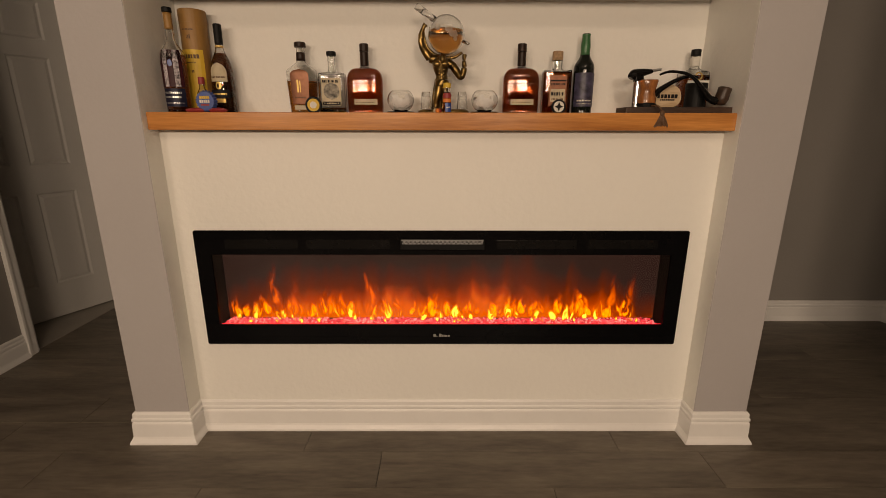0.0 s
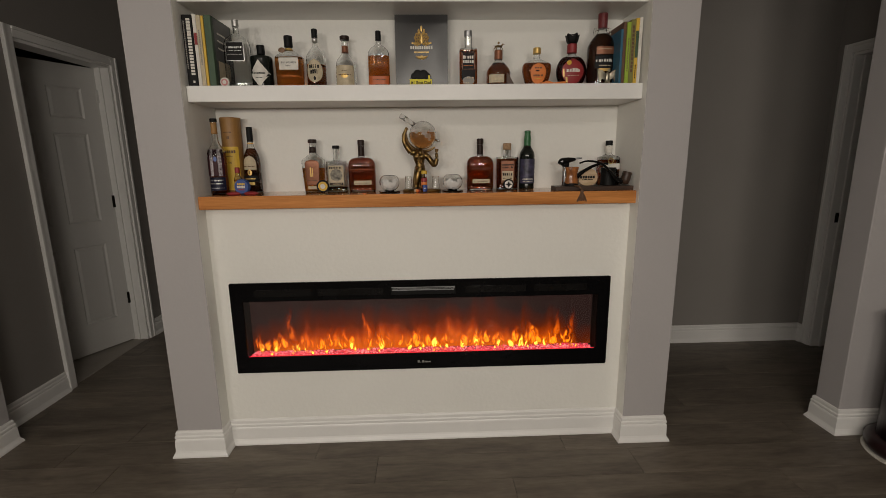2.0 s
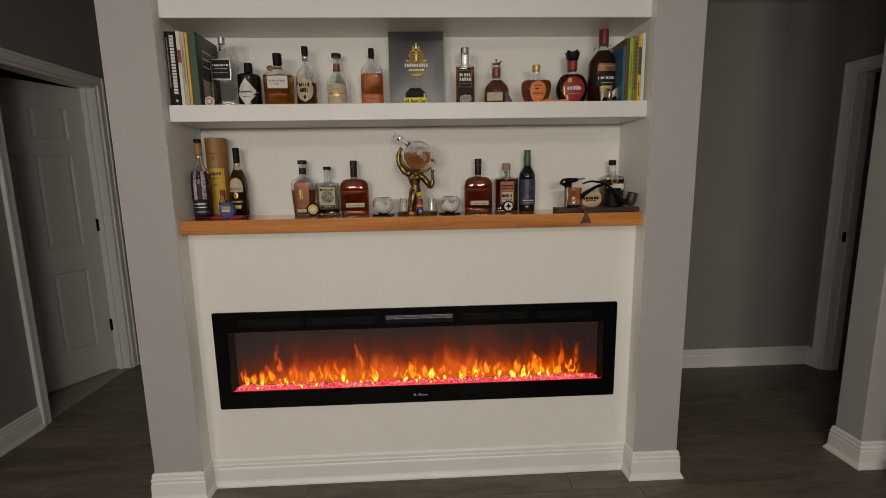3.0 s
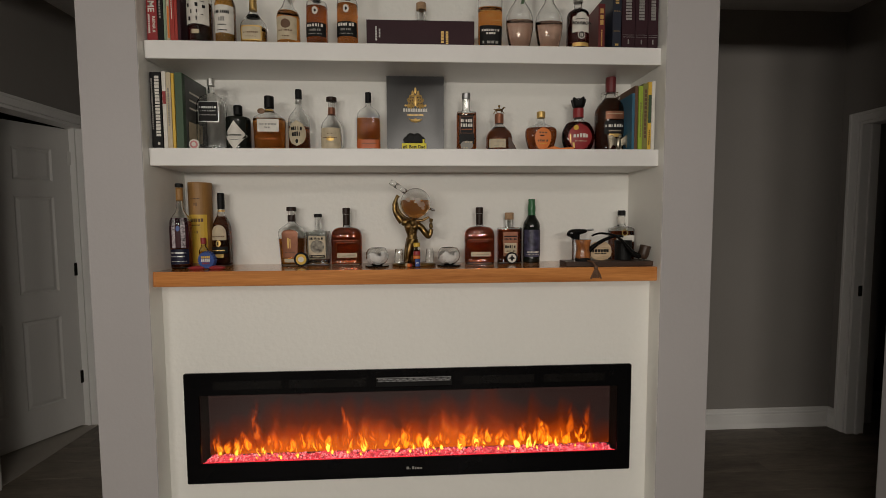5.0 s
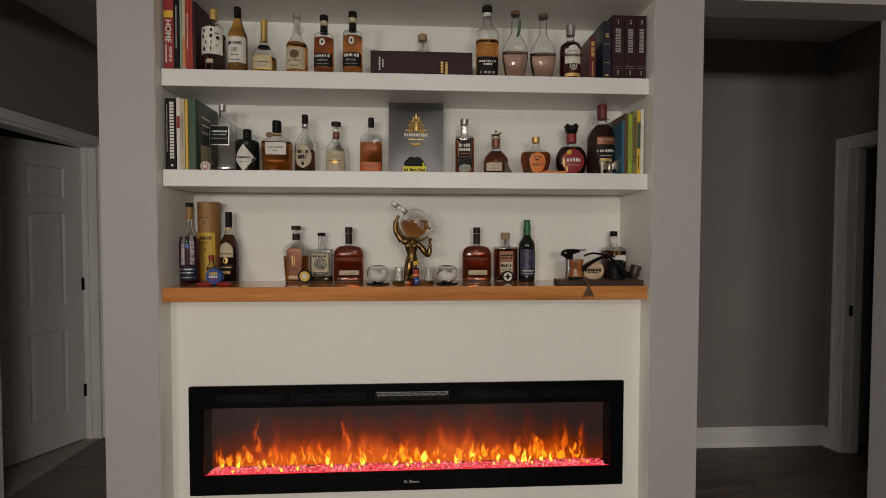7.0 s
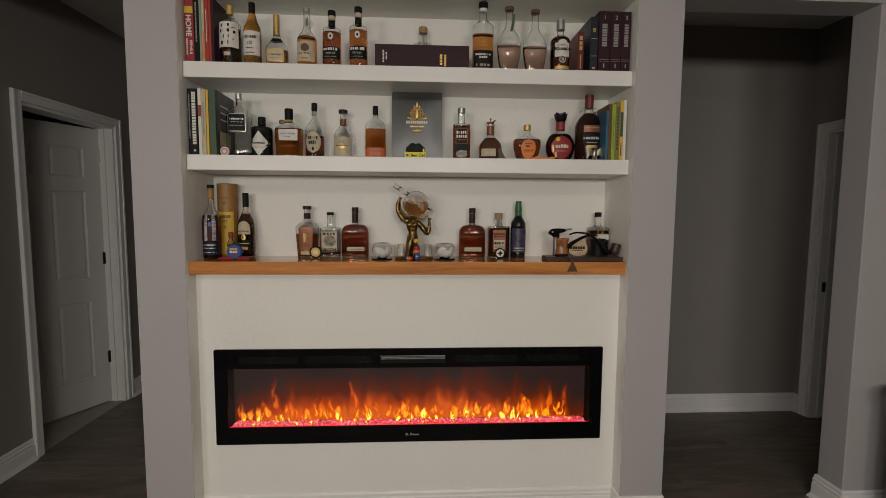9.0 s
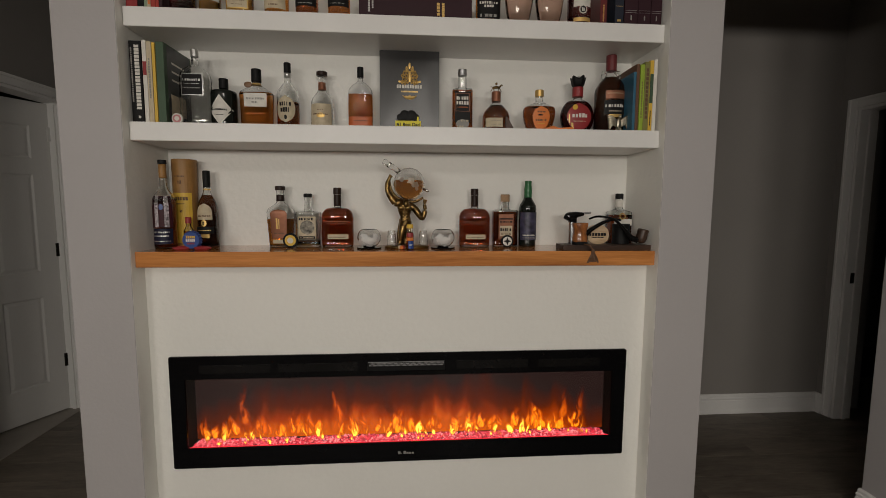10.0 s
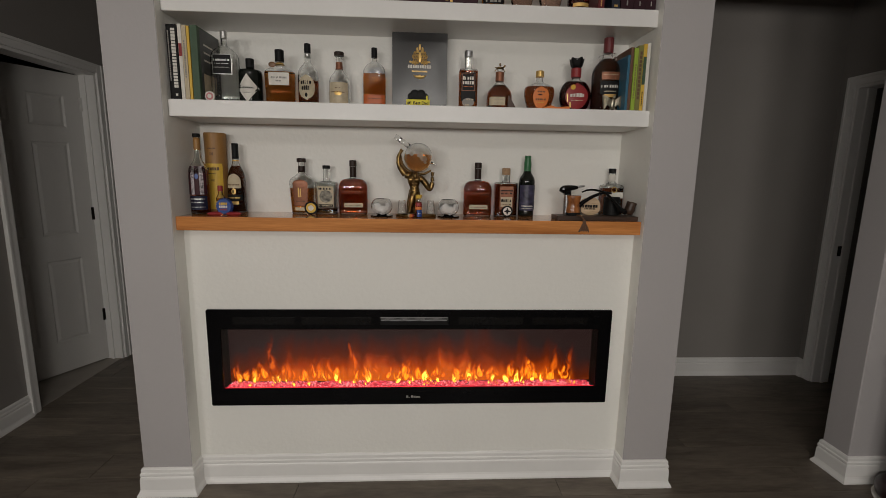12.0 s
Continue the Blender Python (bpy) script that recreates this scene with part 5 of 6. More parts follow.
bottle("clear tapering bottle with a cream torn-edge label and cork stopper", -0.338, 1.842, Z, 0.093, 0.243, [(0, 0.95), (0.02, 1), (0.46, 0.96), (0.56, 0.84), (0.66, 0.45), (0.72, 0.32), (0.96, 0.29), (1, 0.3)], None, 0.10, BOURBON, (DARK_CAP, 0.93, 1.0, 0.45),
       labels=[(CREAM, -0.85, 0.85, 0.05, 0.45, False), (FOIL, -0.35, 0.35, 0.22, 0.30, True)], words=[(BROWN_INK, -0.6, 0.6, 0.27, 0.29, 9), (BROWN_INK, -0.25, 0.25, 0.34, 0.36, 4)], neck=(COPPER, 0.70, 0.82), seed=25)
bottle("round-shouldered bottle of orange whiskey with an orange label", -0.182, 1.832, Z, 0.099, 0.262, [(0, 0.94), (0.02, 1), (0.60, 0.98), (0.66, 0.92), (0.72, 0.68), (0.76, 0.38), (0.79, 0.23), (1, 0.22)], None, 0.58, BOURBON, (BLACK_MATT, 0.84, 1.0, 0.25), depth=0.62, n=3.2,
       labels=[(BURNT, -0.92, 0.92, 0.03, 0.235, False)], words=[(BROWN_INK, -0.5, 0.8, 0.165, 0.18, 12), (BROWN_INK, -0.3, 0.7, 0.09, 0.10, 14)], neck=(FOIL, 0.90, 0.915), seed=26)

bx = thing("presentation_box", "upright black leather-look bottle box with a gold crest", "box", 0.018, 1.86, Z)
tilt = pose(0, 0, 0, -0.5, 0, 0)
bm = box(-0.121, 0.121, -0.044, 0.0, 0, 0.330, 0.003)
bm.transform(tilt)
part("case", bm, LEATHER, bx)
PAD = 0.0060                                      # the padded front swells by this much
bm = bmesh.new()
grid = [[bm.verts.new((0.1205 * u, -0.0442 - PAD * max(0.0, 1 - (u / 0.92) ** 2) ** 0.8 * max(0.0, 1 - (v / 0.95) ** 2), 0.165 + 0.1645 * v)) for u in np.linspace(-1, 1, 17)] for v in np.linspace(-1, 1, 17)]
for lo, hi in zip(grid, grid[1:]):
    for i in range(16):
        bm.faces.new((lo[i], lo[i + 1], hi[i + 1], hi[i]))
bm.transform(tilt)
part("padded_front", bm, LEATHER, bx, "softly padded black front", smooth=True)
proud = Matrix.Translation((0, -PAD + 0.0002, 0)) @ tilt
bm = box(-0.1215, 0.1215, -0.034, -0.031, 0.001, 0.3305)
bm.transform(tilt)
part("lid_seam", bm, BLACK_MATT, bx)
rg = random.Random(2)
bm = ball(0, -0.0455, 0.224, 0.013, None, (0.9, 0.14, 1.5), 16)
for cx, cz in ((-0.016, 0.250), (0, 0.262), (0.016, 0.250)):
    ball(cx, -0.0455, cz, 0.008, bm, (0.9, 0.18, 1.5), 12)
tube([(-0.024, -0.0455, 0.242), (0.024, -0.0455, 0.242)], [0.003, 0.003], 6, bm)
for s in (-1, 1):
    for cx, cz, r, a0, turns in ((0.016, 0.228, 0.011, 2.6, 7.5), (0.032, 0.216, 0.011, 2.4, 7.5), (0.028, 0.238, 0.010, 3.4, 7.0), (0.014, 0.208, 0.009, 1.6, 6.5), (0.041, 0.228, 0.007, 2.0, 6.5), (0.042, 0.206, 0.007, 2.6, 6.0), (0.016, 0.248, 0.008, 2.9, 6.5), (0.028, 0.200, 0.006, 1.9, 6.0)):
        pts = []
        for k in range(26):
            f = k / 25
            a = a0 + turns * f
            q = r * (1 - 0.8 * f)
            pts.append((s * (cx + q * math.cos(a)), -0.0455, cz + q * math.sin(a)))
        tube(pts, list(np.linspace(0.0040, 0.0026, 26)), 6, bm)
    for k in range(5):
        ball(s * (0.012 + 0.011 * k), -0.0455, 0.203 + 0.001 * k, 0.006, bm, (1.2, 0.2, 0.7), 10)
bm.transform(proud @ Matrix.Translation((0, 0, 0.226)) @ Matrix.Diagonal((0.74, 1, 1.12, 1)) @ Matrix.Translation((0, 0, -0.226)))
part("crest", bm, FOIL, bx, "gold scrollwork crest")
bm = ball(0, -0.0455, 0.142, 0.008, None, (1.0, 0.16, 1.2), 12)
for s in (-1, 1):
    tube(curve_points([(0, -0.0455, 0.138), (s * 0.016, -0.0455, 0.140), (s * 0.028, -0.0455, 0.150)], 5), list(np.linspace(0.0045, 0.002, 11)), 6, bm)
    ball(s * 0.014, -0.0455, 0.144, 0.006, bm, (1.4, 0.16, 0.8), 10)
bm.transform(proud)
part("flourish", bm, FOIL, bx, "gold flourish under the name")
bm = bmesh.new()
bars(bm, -0.052, 0.052, 0.178, 0.192, -0.0456, 10, rg)
bm.transform(proud)
part("print", bm, WHITE, bx)
bm = bmesh.new()
bars(bm, -0.034, 0.034, 0.162, 0.168, -0.0456, 13, rg)
bm.transform(proud)
part("print", bm, FOIL, bx)
hs = thing("handmade_sign", "yellow handmade table sign under a cut-out black moustache", "sign", 0.012, 1.70, Z)
part("plate", box(-0.049, 0.049, 0, 0.006, 0, 0.030, 0.0008), mat("acid_yellow", (0.72, 0.62, 0.02), 0.5, vary=0.06), hs)
text_mesh("#1 Best Dad", 0.0175, INK, hs, Matrix.Translation((0, -0.0008, 0.015)) @ FRONT)
bm = bmesh.new()
for cx, cz, r in ((-0.013, 0.052, 0.019), (0.013, 0.052, 0.019), (-0.030, 0.043, 0.014), (0.030, 0.043, 0.014), (0, 0.040, 0.014)):
    ball(cx, 0.006, cz, r, bm, (1, 0.2, 1), 16)
part("moustache", bm, BLACK_MATT, hs, "puffy black moustache cut-out")
part("tab", box(0.034, 0.041, 0.003, 0.006, 0.028, 0.046), MATS["acid_yellow"], hs)

bottle("slender square bottle of dark bourbon with a black label", 0.230, 1.785, Z, 0.081, 0.249, [(0, 0.97), (0.02, 1), (0.64, 1), (0.685, 0.92), (0.70, 0.5), (0.73, 0.40), (1, 0.40)], None, 0.66, AMBER, (STEEL, 0.90, 1.0, 0.43), depth=0.8, n=6,
       labels=[(INK, -0.78, 0.72, 0.14, 0.62, False), (GREY_INK, -0.65, 0.6, 0.05, 0.2, True), (COPPER, -0.7, 0.64, 0.32, 0.60, False), (INK, -0.64, 0.58, 0.325, 0.595, False)], words=[(WHITE, -0.6, 0.55, 0.50, 0.555, 5), (WHITE, -0.6, 0.55, 0.425, 0.48, 5), (ORANGE, -0.5, 0.45, 0.38, 0.39, 9), (CREAM, -0.55, 0.1, 0.07, 0.10, 3), (CREAM, -0.2, 0.55, 0.16, 0.19, 3)], seed=27)
bl = bottle("faceted round bourbon bottle with a horse-topped cork and cream label", 0.372, 1.80, Z, 0.110, 0.170, [(0, 0.94), (0.02, 1), (0.38, 1), (0.52, 0.88), (0.66, 0.5), (0.74, 0.30), (1, 0.28)], None, 0.66, AMBER, (COPPER, 0.76, 1.0, 0.33), depth=0.9, n=2.6,
            labels=[(CREAM, -0.85, 0.35, 0.13, 0.34, False)], words=[(GREY_INK, -0.5, 0.2, 0.26, 0.275, 8), (GREY_INK, -0.5, 0.2, 0.18, 0.195, 9)], seed=28)
bm = tube([(-0.016, 0, 0.186), (0.0, 0, 0.188), (0.014, 0, 0.187)], [0.004, 0.006, 0.004], 10)
for x0, x1 in ((-0.015, -0.024), (-0.011, -0.008), (0.010, 0.008), (0.013, 0.022)):
    tube([(x0, 0, 0.184), (x1, 0, 0.170)], [0.0024, 0.0014], 6, bm)
tube([(0.013, 0, 0.188), (0.021, 0, 0.198), (0.027, 0, 0.195)], [0.004, 0.003, 0.002], 8, bm)
tube([(-0.015, 0, 0.188), (-0.024, 0, 0.190)], [0.002, 0.001], 6, bm)
ball(0, 0, 0.202, 0.005, bm, (1, 0.8, 1.2), 10)
part("stopper", bm, GOLD, bl, "metal racehorse stopper", smooth=True)
wd = thing("leather_wedge", "small dark brown leather wedge leaning on the bottle", "pouch", 0.425, 1.765, Z)
bm = box(-0.022, 0.022, -0.01, 0.01, 0, 0.066, 0.003)
for v in bm.verts:
    if v.co.z > 0.03:
        v.co.x = -0.018 + v.co.x * 0.2
part("pouch", bm, mat("brown_leather", (0.06, 0.025, 0.012), 0.45, vary=0.3), wd)
tk = thing("metal_trinket", "tiny dark metal ornament", "ornament", 0.318, 1.70, Z)
part("loop", tube(curve_points([(-0.012, 0, 0.004), (-0.005, 0, 0.011), (0.004, 0, 0.005), (0.012, 0, 0.010)]), [0.003] * 19, 8), BRONZE, tk, smooth=True)
bottle("squat royal-style whisky bottle with an orange oval label and gold cap", 0.545, 1.775, Z, 0.131, 0.174, [(0, 0.62), (0.03, 0.70), (0.20, 0.86), (0.40, 0.99), (0.52, 1), (0.60, 0.92), (0.66, 0.62), (0.70, 0.36), (0.74, 0.23), (1, 0.22)], None, 0.60, AMBER, (FOIL, 0.85, 1.0, 0.26), depth=0.6, n=2.6,
       labels=[(ORANGE, -0.55, 0.55, 0.04, 0.60, True)], words=[(BROWN_INK, -0.25, 0.25, 0.45, 0.49, 3), (BROWN_INK, -0.36, 0.36, 0.26, 0.31, 5), (YELLOW, -0.3, 0.3, 0.20, 0.215, 6), (INK, -0.2, 0.2, 0.38, 0.42, 1)], seed=29)
og = thing("orange_cloth", "flat folded orange cloth bag", "cloth", 0.60, 1.70, Z)
bm = box(-0.055, 0.055, -0.025, 0.03, 0, 0.012, 0.004)
bmesh.ops.subdivide_edges(bm, edges=bm.edges[:], cuts=3, use_grid_fill=True)
for v in bm.verts:
    if v.co.z > 0.005:
        v.co.z += 0.006 * noise.noise(v.co * 40) + 0.004 * (0.5 + v.co.x * 8)
part("bag", bm, ORANGE, og, smooth=True)
am = bottle("round flat liqueur bottle with red label and black petal cap", 0.714, 1.80, Z, 0.141, 0.235, [(0, 0.50), (0.02, 0.58), (0.10, 0.80), (0.22, 0.96), (0.32, 1), (0.42, 0.96), (0.52, 0.80), (0.58, 0.60), (0.61, 0.34), (0.64, 0.24), (1, 0.23)], None, 0.58, WINE, (RED, 0.66, 0.83, 0.30), depth=0.45, n=2.3,
            labels=[(RED, -0.72, 0.72, 0.05, 0.55, True), (YELLOW, -0.45, -0.12, 0.42, 0.52, True)], words=[(WHITE, -0.42, 0.5, 0.29, 0.36, 5), (CREAM, -0.35, 0.4, 0.22, 0.235, 10), (FOIL, -0.62, -0.45, 0.2, 0.36, 1), (FOIL, -0.5, -0.35, 0.1, 0.2, 1)], seed=30)
bm = loft([(0.195, 0.017, 0.017, 2), (0.205, 0.024, 0.024, 2), (0.225, 0.030, 0.030, 2), (0.232, 0.031, 0.031, 2), (0.228, 0.022, 0.022, 2)], 30)
for v in bm.verts:
    a = math.atan2(v.co.y, v.co.x)
    k = 1 + 0.10 * math.cos(a * 5)
    v.co.x, v.co.y = v.co.x * k, v.co.y * k
    if v.co.z > 0.22:
        v.co.z += 0.006 * math.cos(a * 5)
part("petal_cap", bm, BLACK_MATT, am, "black flower-shaped cap", smooth=True)
kr = bottle("large jug-shaped dark rum bottle with a red cap and black label", 0.847, 1.785, Z, 0.127, 0.322, [(0, 0.94), (0.02, 1), (0.50, 1), (0.58, 0.95), (0.66, 0.72), (0.72, 0.44), (0.77, 0.31), (1, 0.29)], None, 0.72, RUM, (OXBLOOD, 0.80, 1.0, 0.32), depth=0.85, n=2.3,
            labels=[(COPPER, -0.6, 0.6, 0.43, 0.53, False), (INK, -0.66, 0.66, 0.24, 0.41, False), (FOIL, -0.4, 0.4, 0.20, 0.24, False)], words=[(WHITE, -0.6, 0.6, 0.325, 0.365, 7), (CREAM, -0.4, 0.4, 0.27, 0.285, 7), (CREAM, -0.5, 0.5, 0.49, 0.50, 7)], seed=31)
for s in (-1, 1):
    part("handle", tube(curve_points([(s * 0.017, 0, 0.252), (s * 0.032, 0, 0.256), (s * 0.037, 0, 0.242), (s * 0.030, 0, 0.226)]), [0.005] * 19, 10), GLASS, kr, "small glass ring handle", smooth=True)
eg = thing("eagle_emblem", "cast pewter spread-winged emblem leaning on the bottle", "ornament", 0.853, 1.71, Z)
bm = ball(0, 0, 0.034, 0.014, None, (0.8, 0.45, 1.7), 14)
ball(0.004, -0.004, 0.062, 0.007, bm, (1, 0.8, 1), 12)
for s in (-1, 1):
    for k in range(7):
        f = k / 6
        tube(curve_points([(s * 0.008, 0, 0.045 - 0.02 * f), (s * (0.030 - 0.004 * f), -0.002, 0.062 - 0.03 * f), (s * (0.050 - 0.010 * f), 0, 0.066 - 0.058 * f)], 3), [0.005, 0.005, 0.005, 0.005, 0.0045, 0.004, 0.002], 7, bm)
    tube([(s * 0.006, 0, 0.02), (s * 0.012, -0.004, 0.003)], [0.005, 0.003], 7, bm)
part("casting", bm, mat("pewter", (0.4, 0.36, 0.28), 0.35, 1.0, vary=0.4, scale=50), eg, smooth=True)
TEAL = mat("teal_cover", (0.028, 0.125, 0.20), 0.45, vary=0.12)
LIME = mat("lime_cover", (0.30, 0.42, 0.04), 0.45, vary=0.12)
OLIVE = mat("olive_cover", (0.20, 0.19, 0.05), 0.5, vary=0.15)
book(0.886, 0.010, 0.225, 1.665, Z, TEAL, 0.16, "slim blue paperback with a bright cover")
book(0.897, 0.012, 0.255, 1.665, Z, mat("brown_cover", (0.13, 0.06, 0.03), 0.5), 0.19, "tall brown book standing upright")
book(0.910, 0.016, 0.252, 1.66, Z, LIME, 0.18, "lime green paperback with printed spine", [(OLIVE, 0.35, 0.65, 0.2, 0.75, 14)])
book(0.927, 0.020, 0.262, 1.66, Z, OLIVE, 0.18, "olive green book with dark spine lettering", [(BROWN_INK, 0.3, 0.75, 0.18, 0.92, 12)])
book(0.948, 0.014, 0.268, 1.66, Z, YELLOW, 0.18, "yellow book with a dark green spine block", [(GREEN_CLOTH, 0.05, 0.95, 0.40, 0.93, 1), (INK, 0.35, 0.6, 0.08, 0.3, 8)])
book(0.963, 0.014, 0.272, 1.66, Z, WHITE, 0.18, "slim white book at the end of the row")

# ---- upper shelf, from the west end ----
Z = UPPER_Z
hm = book(-0.979, 0.038, 0.288, 1.66, Z, RED, 0.19, "thick red home repair manual")
part("band", box(0.001, 0.037, -0.001, 0.002, 0.205, 0.232), YELLOW, hm, "yellow band on the spine")
up = pose(0, 0, 0, 0, 90, 0)
text_mesh("HOME", 0.032, WHITE, hm, Matrix.Translation((0.017, -0.0008, 0.152)) @ up @ FRONT)
text_mesh("REPAIR &", 0.0145, WHITE, hm, Matrix.Translation((0.026, -0.0008, 0.062)) @ up @ FRONT)
bm = bmesh.new()
bars(bm, 0.006, 0.012, 0.03, 0.10, -0.0006, 9, rg, True)
part("print", bm, WHITE, hm)
book(-0.939, 0.020, 0.282, 1.66, Z, INK, 0.19, "black hardback book with grey lettering", [(GREY_INK, 0.3, 0.6, 0.3, 0.9, 16)])
book(-0.917, 0.009, 0.284, 1.66, Z, mat("sage_cover", (0.24, 0.32, 0.22), 0.5), 0.19, "thin sage green book")
book(-0.907, 0.011, 0.280, 1.66, Z, CREAM, 0.19, "thin cream and orange book", [(ORANGE, 0.3, 0.9, 0.05, 0.6, 1)])
book(-0.895, 0.016, 0.279, 1.66, Z, mat("scarlet_cover", (0.36, 0.035, 0.025), 0.45, vary=0.1), 0.19, "scarlet book with white spine lettering", [(WHITE, 0.4, 0.6, 0.3, 0.8, 20)])
book(-0.878, 0.010, 0.276, 1.66, Z, MATS["scarlet_cover"], 0.19, "thin scarlet book standing upright")
book(-0.867, 0.011, 0.272, 1.66, Z, MAROON, 0.20, "tall dark book with a brown cover")
bottle("dark whiskey bottle with a white scattered-letter label and gold cap", -0.802, 1.70, Z, 0.088, 0.256, [(0, 0.95), (0.02, 1), (0.62, 1), (0.70, 0.92), (0.76, 0.5), (0.79, 0.34), (1, 0.34)], None, 0.60, WINE, (FOIL, 0.84, 1.0, 0.34),
       labels=[(WHITE, -0.92, 0.92, 0.26, 0.68, False), (CREAM, -0.3, 0.3, 0.12, 0.18, False)], words=[(INK, -0.52, -0.30, 0.59, 0.645, 1), (INK, 0.10, 0.30, 0.60, 0.65, 1), (INK, -0.62, -0.40, 0.50, 0.555, 1), (INK, 0.06, 0.32, 0.505, 0.56, 1), (INK, 0.55, 0.80, 0.49, 0.545, 1),
              (INK, -0.30, -0.06, 0.405, 0.46, 1), (INK, 0.14, 0.36, 0.41, 0.465, 1), (INK, -0.50, -0.22, 0.30, 0.36, 1), (INK, 0.10, 0.34, 0.305, 0.365, 1), (INK, -0.85, -0.55, 0.472, 0.482, 1), (INK, 0.40, 0.85, 0.574, 0.584, 1), (INK, 0.45, 0.9, 0.385, 0.395, 1)], seed=41)
bottle("blended whisky bottle with a wide white label and black cap", -0.707, 1.70, Z, 0.074, 0.270, [(0, 0.95), (0.02, 1), (0.55, 1), (0.62, 0.88), (0.70, 0.62), (0.80, 0.42), (0.90, 0.33), (1, 0.32)], None, 0.86, HONEY, (BLACK_MATT, 0.84, 1.0, 0.36),
       labels=[(WHITE, -0.94, 0.94, 0.14, 0.52, False)], words=[(INK, -0.75, 0.75, 0.405, 0.455, 9), (GREY_INK, -0.3, 0.3, 0.30, 0.36, 3), (INK, -0.4, 0.4, 0.24, 0.26, 7), (INK, -0.5, 0.5, 0.17, 0.185, 9)], seed=42)
bottle("squat rounded cognac bottle with a gold label and tall gold cap", -0.602, 1.70, Z, 0.096, 0.222, [(0, 0.90), (0.02, 0.96), (0.30, 1), (0.38, 0.94), (0.46, 0.66), (0.54, 0.38), (0.62, 0.30), (1, 0.27)], None, 0.30, HONEY, (FOIL, 0.60, 1.0, 0.27), depth=0.7, n=2.6,
       labels=[(FOIL, -0.78, 0.78, 0.06, 0.31, False), (CREAM, -0.7, 0.7, 0.08, 0.285, False)], words=[(BROWN_INK, -0.6, 0.6, 0.18, 0.21, 8), (BROWN_INK, -0.4, 0.4, 0.12, 0.13, 8)], neck=(INK, 0.49, 0.53), seed=43)
pb = bottle("clear long-necked whiskey bottle with a cream label and paper tag", -0.470, 1.70, Z, 0.087, 0.253, [(0, 0.95), (0.02, 1), (0.42, 1), (0.50, 0.9), (0.58, 0.58), (0.66, 0.38), (0.72, 0.31), (1, 0.30)], None, 0.50, BOURBON, (SILVER, 0.93, 1.0, 0.36),
            labels=[(CREAM, -0.85, 0.85, 0.06, 0.40, False), (BROWN_INK, -0.4, 0.4, 0.22, 0.36, True)], words=[(BROWN_INK, -0.6, 0.6, 0.18, 0.205, 9), (BROWN_INK, -0.4, 0.4, 0.10, 0.12, 6)], seed=44)
bm = box(-0.022, 0.022, -0.0005, 0.0005, -0.018, 0.018)
bm.transform(pose(0.004, 0.016, 0.195, 8, 38, 0))
part("paper_tag", bm, WHITE, pb, "white paper tag on the neck")
for x, drink, sd in ((-0.360, AMBER, 45), (-0.243, COPPERY, 46)):
    h = 0.250 if sd == 45 else 0.268
    bottle("straight-sided whiskey bottle with a round emblem and a black label band", x, 1.70, Z, 0.080, h - 0.004, [(0, 0.95), (0.02, 1), (0.60, 1), (0.67, 0.93), (0.69, 0.6), (0.71, 0.36), (1, 0.34)], None, 0.60, drink, (BLACK_MATT, 0.90, 1.0, 0.42), depth=0.95, n=2.4,
           labels=[(INK, -0.92, 0.92, 0.12, 0.33, False), (WHITE, -0.27, 0.27, 0.45, 0.57, True), (INK, -0.10, 0.10, 0.485, 0.535, True)], words=[(WHITE, -0.75, 0.75, 0.265, 0.315, 6), (GREY_INK, -0.5, 0.5, 0.20, 0.235, 6), (GREY_INK, -0.6, 0.6, 0.15, 0.165, 11)], neck=(INK, 0.71, 0.81), seed=sd)
    bt = scene.objects[-1].parent
    part("seal", loft([(0.815 * h, 0.0162, 0.0162, 2), (0.885 * h, 0.0162, 0.0162, 2)], 20), CREAM, bt, "cream paper seal")
lb = thing("long_box", "long dark plum presentation box lying on its side", "box", 0.042, 1.695, Z)
part("case", box(-0.212, 0.212, 0, 0.105, 0, 0.110, 0.002), MAROON, lb)
part("lid_seam", box(-0.2125, 0.2125, 0.03, 0.032, 0.001, 0.1105), BLACK_MATT, lb)
bm = bmesh.new()
bars(bm, -0.178, -0.171, 0.03, 0.085, -0.0006, 9, rg, True)
bars(bm, -0.164, -0.158, 0.042, 0.076, -0.0006, 6, rg, True)
part("print", bm, SILVER, lb)
bm = bmesh.new()
bars(bm, 0.079, 0.090, 0.024, 0.072, -0.0006, 4, rg, True)
bars(bm, 0.098, 0.108, 0.020, 0.070, -0.0006, 7, rg, True)
part("print", bm, FOIL, lb)
bottle("clear square-shouldered bottle with a cork stopper standing behind a long box", 0.046, 1.85, Z, 0.096, 0.245, [(0, 0.97), (0.02, 1), (0.60, 1), (0.66, 0.94), (0.69, 0.42), (0.72, 0.34), (1, 0.34)], None, 0.10, WATER, (CORK, 0.88, 1.0, 0.42), depth=0.8, n=4, seed=47)
